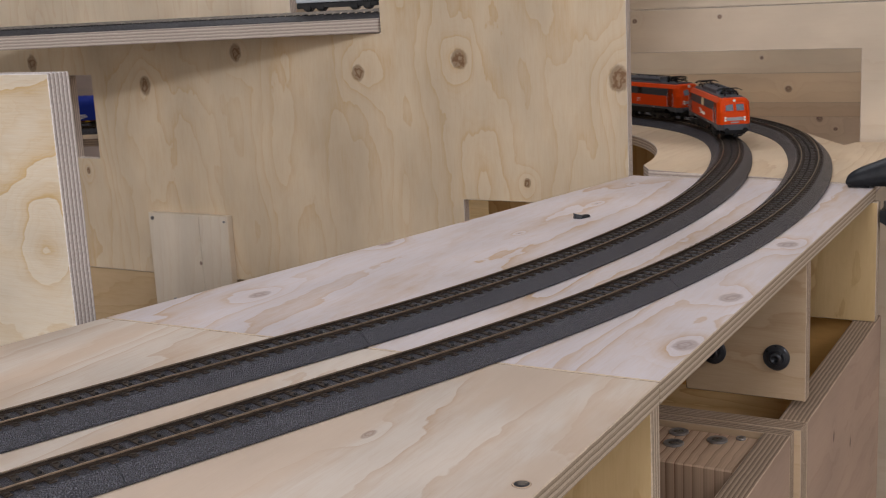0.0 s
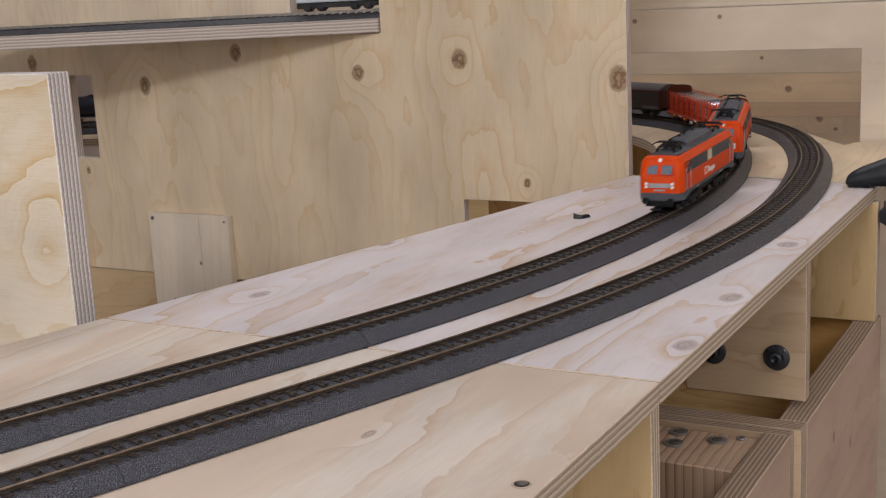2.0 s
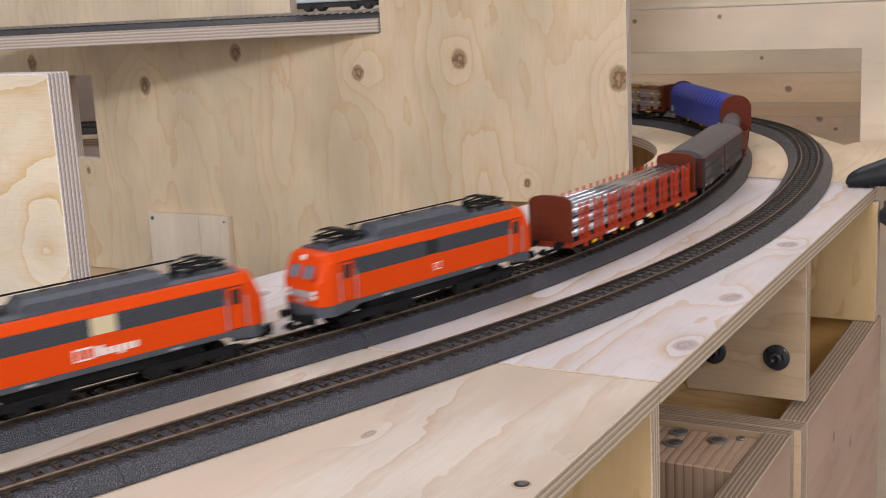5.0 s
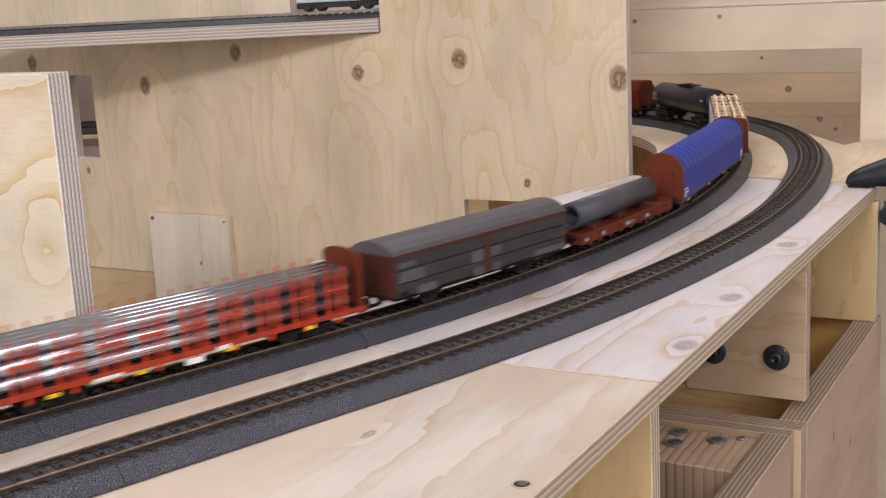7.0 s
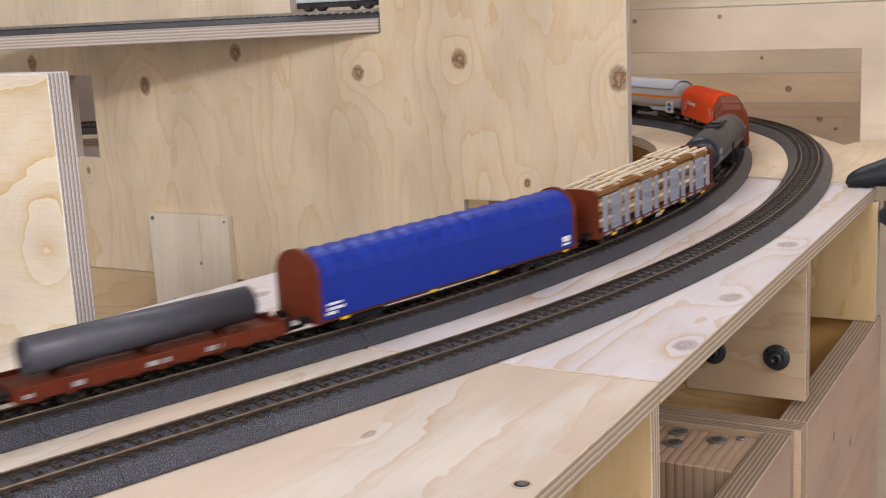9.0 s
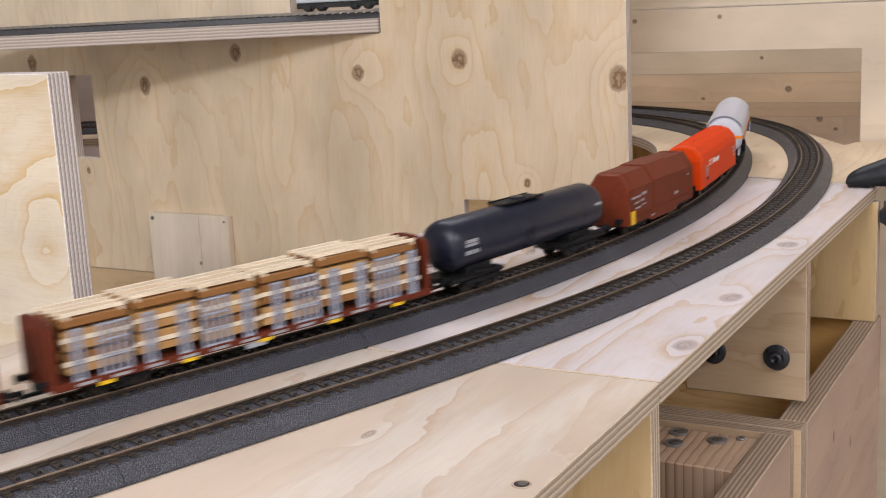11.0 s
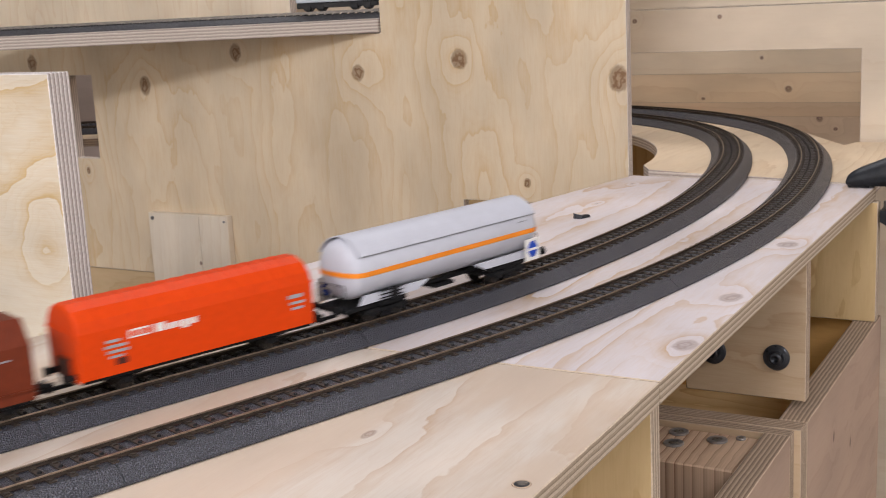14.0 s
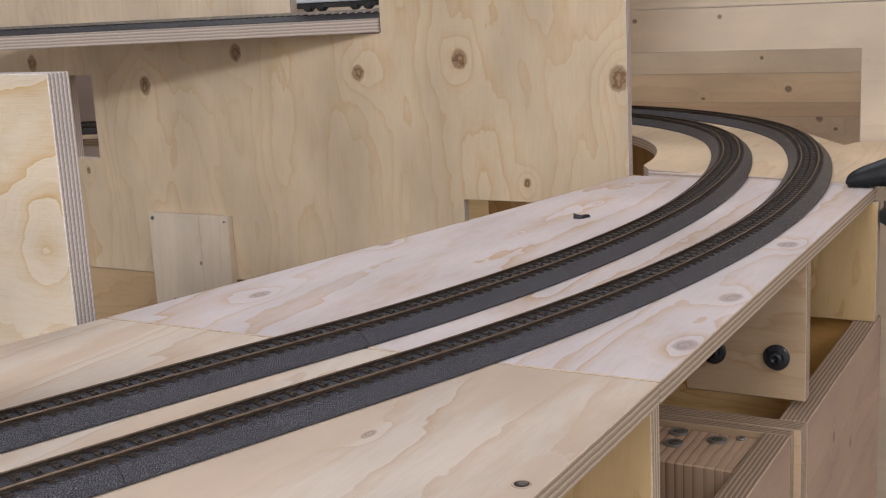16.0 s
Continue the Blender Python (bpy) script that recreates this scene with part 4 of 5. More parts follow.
def locomotive(c0, half, mid_pane, logo):
    v, bg = vehicle("electric_locomotive", "red model electric locomotive with grey band and folded pantographs" if logo else "red model electric locomotive coupled behind another, dark middle window", "locomotive", c0, 0.045)
    w = 0.0178

    bm = bmesh.new()

    def full(x, xt, wid, widt, zt):
        """Cab ends lean back above the waist: x at the waist and below, xt at the top."""
        rows = [(-wid, 0.0128, x), (-wid, 0.026, x), (-widt, 0.0362, xt), (-widt + 0.0030, zt - 0.0010, xt), (-widt + 0.007, zt, xt), (widt - 0.007, zt, xt), (widt - 0.0030, zt - 0.0010, xt), (widt, 0.0362, xt), (wid, 0.026, x), (wid, 0.0128, x)]
        return [(px, y, z) for y, z, px in rows]

    loft(bm, [full(-half, -half + 0.0042, w - 0.0042, w - 0.0055, 0.0395), full(-half + 0.0016, -half + 0.0052, w - 0.0022, w - 0.0032, 0.0405), full(-half + 0.007, -half + 0.009, w, w - 0.0006, 0.0412),
              full(half - 0.007, half - 0.009, w, w - 0.0006, 0.0412), full(half - 0.0016, half - 0.0052, w - 0.0022, w - 0.0032, 0.0405), full(half, half - 0.0042, w - 0.0042, w - 0.0055, 0.0395)])
    part("body", bm, loco_red, v, "red painted locomotive body")
    # skirt
    bm = bmesh.new()
    loft(bm, [[(x, y, z) for y, z in ((-wd, z0), (-wd, 0.0130), (wd, 0.0130), (wd, z0))] for x, wd, z0 in ((-half - 0.0004, w - 0.0055, 0.0066), (-half + 0.007, w + 0.0002, 0.0066), (-half + 0.020, w + 0.0002, 0.0075), (-half + 0.026, w + 0.0002, 0.0102), (half - 0.026, w + 0.0002, 0.0102), (half - 0.020, w + 0.0002, 0.0075), (half - 0.007, w + 0.0002, 0.0066), (half + 0.0004, w - 0.0055, 0.0066))])
    part("skirt", bm, skirt_grey, v, "slate grey lower skirt")
    part("underframe", boxm(-half * 0.30, half * 0.30, -0.0140, 0.0140, 0.0028, 0.0102, 0.0014), black, v)
    # side bands, doors
    bx = half - 0.0242
    xw0, xw1 = (-0.0038, 0.0090) if logo else (-0.0005, 0.0085)
    for sy in (-1, 1):
        for x0, x1 in ((-bx, xw0 - 0.0002), (xw1 + 0.0002, bx)):
            bm = boxm(x0, x1, sy * w - 0.0002, sy * w + 0.0002, 0.0268, 0.0358)
            part("vent_band", bm, loco_grey, v, "dark grey vent band")
            for k in range(3):
                xa = x0 + (x1 - x0) * (k + 0.06) / 3
                xb = x0 + (x1 - x0) * (k + 0.94) / 3
                grille = bmesh.new()
                for q in range(5):
                    z = 0.0280 + q * 0.0015
                    box(grille, xa, xb, sy * w - 0.0001, sy * w + 0.00036, z, z + 0.0006)
                part("grille", grille, loco_grey, v)
        part("side_window", boxm(xw0, xw1, sy * w - 0.00025, sy * w + 0.00025, 0.0272, 0.0354), mid_pane, v)
        for sx in (-1, 1):
            xd = sx * (half - 0.0185)
            bm = bmesh.new()
            box(bm, xd - 0.0045, xd + 0.0045, sy * w - 0.0004, sy * w + 0.00024, 0.0134, 0.0352, 0.0003)
            d = part("door", bm, loco_red, v, "red cab side door")
            part("door_seam", boxm(xd - 0.0049, xd + 0.0049, sy * w - 0.0004, sy * w + 0.00010, 0.0131, 0.0356), oxide, d)
            part("door_window", boxm(xd - 0.0026, xd + 0.0026, sy * w, sy * w + 0.00036, 0.0262, 0.0338), dark_pane, d)
            hr = bmesh.new()
            for dx in (-0.0058, 0.0058):
                rod(hr, (xd + dx, sy * (w + 0.0009), 0.0140), (xd + dx, sy * (w + 0.0009), 0.0300), 0.00032, 5)
                for z in (0.0142, 0.0298):
                    rod(hr, (xd + dx, sy * (w - 0.0003), z), (xd + dx, sy * (w + 0.0009), z), 0.0002, 4)
            # pale grey paints the light that catches these red handrails
            part("handrail", hr, pale_patch, v)
            st = bmesh.new()
            for z in (0.0040, 0.0072):
                box(st, xd - 0.0035, xd + 0.0035, sy * w - 0.002, sy * w + 0.0010, z, z + 0.0006)
            part("step", st, black, v)
    bars(v, [(-half * 0.5, -half * 0.5 + 0.006, 0.0108, 0.0118), (half * 0.35, half * 0.35 + 0.006, 0.0108, 0.0118)], w + 0.00035, pale_patch)
    if logo:
        bars(v, [(-0.0185, -0.0092, 0.0164, 0.0226)], w + 0.0001, white_print)
        bars(v, [(-0.0177, -0.0143, 0.0173, 0.0217), (-0.0134, -0.0100, 0.0173, 0.0217)], w + 0.00022, loco_red)
        bars(v, [(-0.0078, -0.0040, 0.0170, 0.0220), (-0.0030, -0.0003, 0.0170, 0.0203), (0.0006, 0.0030, 0.0170, 0.0203), (0.0039, 0.0064, 0.0158, 0.0203), (0.0073, 0.0100, 0.0170, 0.0203), (0.0109, 0.0136, 0.0170, 0.0203)], w + 0.0001, white_print)
    else:
        bars(v, [(-0.0028, 0.0028, 0.0172, 0.0215)], w + 0.0001, white_print)
        bars(v, [(-0.0022, -0.0003, 0.0178, 0.0209), (0.0003, 0.0022, 0.0178, 0.0209)], w + 0.00022, loco_red)
    # cab fronts
    for sx in (-1, 1):
        lean = math.degrees(math.atan2(0.0042, 0.0102))
        for y in (-0.0058, 0.0058):
            bm = boxm(-0.0004, 0.0003, -0.0043, 0.0043, -0.0038, 0.0038, 0.0002)
            pm = pose(sx * (half - 0.0019), y, 0.0310, 0, -sx * lean, 0)
            pn = part("windscreen", bm, pane_mat, v, "pale cab windscreen", pm)
            wf = bmesh.new()
            for q in ((-0.0048, 0.0048, 0.0037, 0.0042), (-0.0048, 0.0048, -0.0042, -0.0037)):
                box(wf, -0.0006 if sx < 0 else -0.0002, 0.0002 if sx < 0 else 0.0006, *q)
            for q in ((-0.0049, -0.0042), (0.0042, 0.0049)):
                box(wf, -0.0006 if sx < 0 else -0.0002, 0.0002 if sx < 0 else 0.0006, *q, -0.0042, 0.0042)
            part("windscreen_frame", wf, loco_red, pn)
        # chin band and lamps
        part("chin_band", boxm(sx * half - 0.0005, sx * half + 0.0005, -0.0088, 0.0088, 0.0170, 0.0206, 0.0002), pale_patch, v, "pale chin rail between the lamps")
        for y in (-0.0105, 0.0105):
            for z, mt in ((0.0176, lens_mat), (0.0203, lens_mat)):
                part("headlight", rodm((sx * (half - 0.0010), y, z), (sx * (half + 0.0009), y, z), 0.0012, 12), mt, v)
        part("top_light", rodm((sx * (half - 0.0060), 0, 0.0385), (sx * (half - 0.0030), 0, 0.0385), 0.0016, 12), lens_mat, v)
        part("headboard", boxm(sx * half - 0.0003, sx * half + 0.0003, -0.0045, 0.0045, 0.0144, 0.0158), pale_patch, v)
        bm = bmesh.new()
        loft(bm, [[(sx * half + sx * 0.0004 - 0.0006, y, z) for y, z in ((-0.0110, 0.0022), (-0.0110, 0.0068), (0.0110, 0.0068), (0.0110, 0.0022))], [(sx * half + sx * 0.0004 + 0.0006, y, z) for y, z in ((-0.0110, 0.0022), (-0.0110, 0.0068), (0.0110, 0.0068), (0.0110, 0.0022))]])
        part("rail_guard", bm, black, v)
    # roof
    bm = bmesh.new()
    rs = [(-0.0118, 0.0405), (-0.0118, 0.0414), (-0.0095, 0.0427), (0.0095, 0.0427), (0.0118, 0.0414), (0.0118, 0.0405)]
    loft(bm, [[(x, y, z) for y, z in rs] for x in (-half + 0.012, half - 0.012)])
    part("roof", bm, roof_grey, v, "slate grey roof walkway")
    for x0, x1 in ((-0.039, 0.000), (0.0008, 0.039)):
        bm = bmesh.new()
        hp = [(-0.0096, 0.0425), (-0.0096, 0.0462), (-0.0062, 0.0482), (0.0062, 0.0482), (0.0096, 0.0462), (0.0096, 0.0425)]
        a, b = (x0 + 0.004, x1) if x0 < 0 else (x0, x1 - 0.004)
        loft(bm, [[(x if z < 0.043 else min(max(x, a), b), y, z) for y, z in hp] for x in (x0, x1)])
        hatch = part("roof_hatch", bm, roof_grey, v, "raised slate grey roof hatch")
        for q in range(4):
            x = a + (b - a) * (q + 0.5) / 4
            part("hatch_rib", boxm(x - 0.0004, x + 0.0004, -0.0064, 0.0064, 0.0480, 0.0485), roof_grey, hatch)
    bm = bmesh.new()
    rod(bm, (-0.050, -0.0030, 0.0500), (0.050, -0.0030, 0.0500), 0.0005, 6)
    for x in (-0.046, -0.02, 0.005, 0.02, 0.046):
        rod(bm, (x, -0.0030, 0.0425), (x, -0.0030, 0.0500), 0.0009, 8)
    part("roof_cable", bm, black, v)
    for sx in (-1, 1):
        sw = bmesh.new()
        for dx, dy in ((0.0, 0.004), (0.006, -0.005), (0.011, 0.002)):
            rod(sw, (sx * (0.044 + dx), dy, 0.0420), (sx * (0.044 + dx), dy, 0.0468), 0.0016, 8, 0.0011)
        rod(sw, (sx * 0.044, 0.004, 0.0468), (sx * 0.055, 0.002, 0.0468), 0.0005, 6)
        rod(sw, (sx * 0.050, -0.005, 0.0468), (sx * 0.060, 0.008, 0.0462), 0.0005, 6)
        part("roof_switchgear", sw, black, v)
    pantograph(v, -half + 0.028, 1)
    pantograph(v, half - 0.028, -1)
    # the body sits high over the bogies
    for o in v.children:
        o.matrix_basis = Matrix.Translation((0, 0, 0.0047)) @ o.matrix_basis
    part("bogie_pivot", boxm(-0.052, 0.052, -0.0125, 0.0125, 0.0075, 0.0140, 0.0008), black, v)
    bg += bogies(v, (-0.045, 0.045), 0.036)
    ends_gear(v, half)
    return v


locomotive(0.0578, 0.0880, lit_window_pane, True)
locomotive(-0.1510, 0.0885, dark_pane, False)


def flat_frame(v, half, z0, z1, paint, w=0.0158, name="frame"):
    bm = bmesh.new()
    for y in (-w, w):
        box(bm, -half, half, y - 0.0008, y + 0.0008, z0, z1, 0.0003)
    box(bm, -half, half, -w, w, z1 - 0.0014, z1 - 0.0002)
    for x in (-half + 0.001, half - 0.001):
        box(bm, x - 0.001, x + 0.001, -w, w, z0, z1, 0.0003)
    return part(name, bm, paint, v)


def end_wall(v, x, w, z0, zs, zt, paint, thick=0.0022, power=2.6):
    bm = extrude_x(arch(w, z0, zs, zt, 12, power), x - thick / 2, x + thick / 2)
    s = 1 if x > 0 else -1
    for y in (-w * 0.5, 0, w * 0.5):
        box(bm, x + s * thick / 2 - 0.0005, x + s * thick / 2 + 0.0006, y - 0.0007, y + 0.0007, z0, zs)
    for z in (z0 + (zs - z0) * 0.35, z0 + (zs - z0) * 0.75):
        box(bm, x + s * thick / 2 - 0.0003, x + s * thick / 2 + 0.0004, -w * 0.9, w * 0.9, z - 0.0004, z + 0.0004)
    return part("end_wall", bm, paint, v)


# stake wagon with bright tubes
def stake_wagon(c0, half):
    v, bg = vehicle("stake_wagon", "bright red stake wagon loaded with silver tubes", "wagon", c0, 0.072)
    flat_frame(v, half, 0.0095, 0.0124, sill_red)
    for x in (-half + 0.003, half - 0.003):
        end_wall(v, x, 0.0163, 0.0085, 0.0375, 0.0440, oxide)
    one = bmesh.new()
    box(one, -0.00042, 0.00042, -0.0007, 0.0007, 0.0, 0.0278)
    box(one, -0.00085, 0.00085, -0.0005, 0.0012, 0.0, 0.0050)
    tmp = solid("stake", one, stake_red)
    me = tmp.data
    bpy.data.objects.remove(tmp)
    groups = 9
    for i in range(groups):
        xc = -half + 0.010 + (2 * half - 0.020) * (i + 0.5) / groups
        for k, dx in enumerate((-0.0066, -0.0018, 0.0046)):
            for sy in (-1, 1):
                ob = new("stake", me)
                ob.parent, ob.matrix_basis = v, pose(xc + dx, sy * 0.0155, 0.0095 - (0.0030 if k == 1 else 0.0), 0, 0, 0 if sy > 0 else 180)
        for sy in (-1, 1):
            part("stake_rail", boxm(xc - 0.0078, xc + 0.0070, sy * 0.0155 - 0.0004, sy * 0.0155 + 0.0004, 0.0246, 0.0256), stake_red, v)
    r = 0.0035
    ring = [(math.cos(2 * math.pi * q / 14), math.sin(2 * math.pi * q / 14)) for q in range(14)]
    for row in range(2):
        for x in (-0.07, -0.025, 0.025, 0.07):
            part("spacer_board", boxm(x - 0.0015, x + 0.0015, -0.0125, 0.0125, 0.0202 + row * 0.0075, 0.0208 + row * 0.0075), black, v)
    for row in range(3):
        for k in range(4):
            y = (k - 1.5) * 0.0072
            z = 0.0133 + r + row * 0.0075
            bm = bmesh.new()
            loft(bm, [[(x, y + rr * c, z + rr * s) for c, s in ring] for x, rr in ((-half + 0.010, r * 0.75), (-half + 0.009, r * 0.75), (-half + 0.009, r), (half - 0.009, r), (half - 0.009, r * 0.75), (half - 0.010, r * 0.75))])
            part("tube", bm, tube_metal, v, "silver steel tube", None, True)
    part("load_floor", boxm(-half + 0.006, half - 0.006, -0.0145, 0.0145, 0.0122, 0.0131), black, v)
    for x in (-0.075, -0.03, 0.02, 0.07):
        bars(v, [(x - 0.003, x + 0.003, 0.0072, 0.0092)], 0.0168, yellow_print, "yellow_mark")
    bars(v, [(-0.006, 0.004, 0.0055, 0.0085), (0.012, 0.020, 0.0090, 0.0110), (-0.055, -0.040, 0.0092, 0.0108)], 0.0168)
    bg += bogies(v, (-0.072, 0.072), 0.021)
    part("brake_gear", boxm(-0.018, 0.018, -0.0055, 0.0055, 0.0064, 0.0090, 0.0006), black, v)
    ends_gear(v, half)


stake_wagon(-0.388, 0.1090)


# grey sliding-wall van
def sliding_wall_van(c0, half):
    v, bg = vehicle("sliding_wall_van", "weathered grey sliding-wall van with light grey roof", "wagon", c0, 0.045)
    w = 0.0174
    part("body", boxm(-half, half, -w + 0.0006, w - 0.0006, 0.0116, 0.0362, 0.0005), oxide_dark, v, "dark brown van body and ends")
    for sy in (-1, 1):
        for x0, x1 in ((-half + 0.0015, -0.0022), (0.0022, half - 0.0015)):
            for k in range(3):
                z0 = 0.0120 + k * 0.0077
                part("side_panel", boxm(x0, x1, sy * w - 0.0006, sy * w + 0.0005, z0, z0 + 0.0073, 0.0003), grey_side, v)
        part("door_post", boxm(-0.0020, 0.0020, sy * w - 0.0006, sy * w + 0.0010, 0.0116, 0.0362, 0.0003), oxide_dark, v)
        part("roof_rail", boxm(-half, half, sy * w - 0.0008, sy * w + 0.0010, 0.0345, 0.0364, 0.0003), oxide_dark, v)
    bm = bmesh.new()
    prof = [(-0.0178, 0.0362), (-0.0162, 0.0387), (-0.0115, 0.0414), (-0.0060, 0.0431), (0, 0.0436), (0.0060, 0.0431), (0.0115, 0.0414), (0.0162, 0.0387), (0.0178, 0.0362)]
    loft(bm, [[(x, y, z) for y, z in prof] for x in (-half - 0.0008, half + 0.0008)])
    part("roof", bm, grey_roof, v, "curved light grey roof", None, False)
    bars(v, [(-half + 0.004, -half + 0.017, 0.0285, 0.0315), (-half + 0.003, -half + 0.024, 0.0200, 0.0262), (-half + 0.018, -half + 0.034, 0.0112, 0.0160), (-0.014, -0.004, 0.0195, 0.0265), (-0.013, -0.004, 0.0112, 0.0160), (0.004, 0.013, 0.0205, 0.0262), (0.005, 0.012, 0.0115, 0.0160), (half - 0.034, half - 0.004, 0.0120, 0.0158)], w + 0.0006, van_patch)
    bars(v, [(-half + 0.003, -half + 0.010, 0.0122, 0.0150)], w + 0.0006, dark_pane)
    flat_frame(v, half - 0.001, 0.0094, 0.0118, black, 0.0150)
    axles(v, (-0.045, 0.045))
    part("brake_gear", boxm(-0.012, 0.006, -0.0055, 0.0055, 0.0064, 0.0085, 0.0006), black, v)
    ends_gear(v, half)


sliding_wall_van(-0.5955, 0.0808)


# low-sided flat wagon with a pipe
def pipe_wagon(c0, half):
    v, bg = vehicle("flat_wagon", "red-brown low flat wagon carrying one large grey pipe", "wagon", c0, 0.044)
    flat_frame(v, half, 0.0080, 0.0130, oxide)
    for sy in (-1, 1):
        part("side_board", boxm(-half + 0.001, half - 0.001, sy * 0.0162 - 0.0006, sy * 0.0162 + 0.0006, 0.0090, 0.0152, 0.0003), oxide, v)
        for k in range(9):
            x = -half + 0.010 + (2 * half - 0.020) * k / 8
            part("stake_pocket", boxm(x - 0.0014, x + 0.0014, sy * 0.0168 - 0.0006, sy * 0.0168 + 0.0008, 0.0070, 0.0140, 0.0003), oxide, v)
    for x in (-half + 0.001, half - 0.001):
        part("end_board", boxm(x - 0.0007, x + 0.0007, -0.0155, 0.0155, 0.0090, 0.0160, 0.0003), oxide, v)
    r = 0.0092
    ring = [(math.cos(2 * math.pi * q / 32), math.sin(2 * math.pi * q / 32)) for q in range(32)]
    bm = bmesh.new()
    zc = 0.0156 + r
    secs = [[(x, rr * c, zc + rr * s) for c, s in ring] for x, rr in ((-half + 0.012, r * 0.82), (-half + 0.012, r), (half - 0.012, r), (half - 0.012, r * 0.82), (-half + 0.012, r * 0.82))]
    rings = loft(bm, secs[:-1], False)
    for i in range(32):
        bm.faces.new((rings[-1][i], rings[-1][(i + 1) % 32], rings[0][(i + 1) % 32], rings[0][i]))
    pipe = part("pipe", bm, pipe_grey, v, "grey hollow plastic pipe")
    for p in pipe.data.polygons:
        p.use_smooth = abs(p.normal.x) < 0.5
    for x in (-0.045, 0.0, 0.045):
        part("chock", boxm(x - 0.002, x + 0.002, -0.010, 0.010, 0.0126, 0.0164, 0.0004), oxide_dark, v)
    bars(v, [(-half + 0.025, -half + 0.033, 0.0100, 0.0125), (-0.008, 0.004, 0.0100, 0.0125), (0.025, 0.034, 0.0100, 0.0125), (-half + 0.004, -half + 0.008, 0.0100, 0.0120)], 0.0170, pale_patch)
    axles(v, (-0.044, 0.044))
    part("brake_gear", boxm(-0.013, 0.013, -0.0055, 0.0055, 0.0064, 0.0082, 0.0006), black, v)
    ends_gear(v, half)


pipe_wagon(-0.7700, 0.0738)


# blue tarpaulin wagon
def tarp_wagon(c0, half):
    v, bg = vehicle("tarpaulin_wagon", "long wagon with a blue tarpaulin hood and red-brown ends", "wagon", c0, 0.078)
    w = 0.0160
    flat_frame(v, half, 0.0085, 0.0118, oxide_dark, 0.0148)
    n = 17
    bm = bmesh.new()
    secs = []
    base = arch(w, 0.0104, 0.0335, 0.0476, 14, 2.05)
    steps = n * 4
    for i in range(steps + 1):
        f = i / steps
        x = -half + 0.0035 + (2 * half - 0.007) * f
        k = 0.5 - 0.5 * math.cos(2 * math.pi * f * n)
        sag = 0.00095 * k
        secs.append([(x, y * (1 - (0.022 * k if z > 0.0337 else 0.004 * k)), z - (sag if z > 0.0337 else 0)) for y, z in base])
    loft(bm, secs)
    part("tarpaulin", bm, blue_tarp, v, "blue ribbed tarpaulin hood", None, False)
    for x in (-half + 0.0020, half - 0.0020):
        end_wall(v, x, w + 0.0006, 0.0085, 0.0337, 0.0488, oxide, 0.0036, 2.05)
    bars(v, [(-half + 0.008, -half + 0.018, 0.0178, 0.0192), (-half + 0.008, -half + 0.020, 0.0150, 0.0166), (-half + 0.007, -half + 0.014, 0.0126, 0.0142), (half - 0.015, half - 0.007, 0.0150, 0.0185), (half - 0.015, half - 0.007, 0.0125, 0.0140)], w + 0.0003)
    for x in (-half + 0.020, -0.025, 0.03, half - 0.012):
        bars(v, [(x - 0.0025, x + 0.0025, 0.0080, 0.0096)], 0.0162, yellow_print, "yellow_mark")
    bg += bogies(v, (-0.078, 0.078), 0.021)
    part("brake_gear", boxm(-0.018, 0.021, -0.0055, 0.0055, 0.0064, 0.0090, 0.0006), black, v)
    ends_gear(v, half)


tarp_wagon(-0.9755, 0.1150)


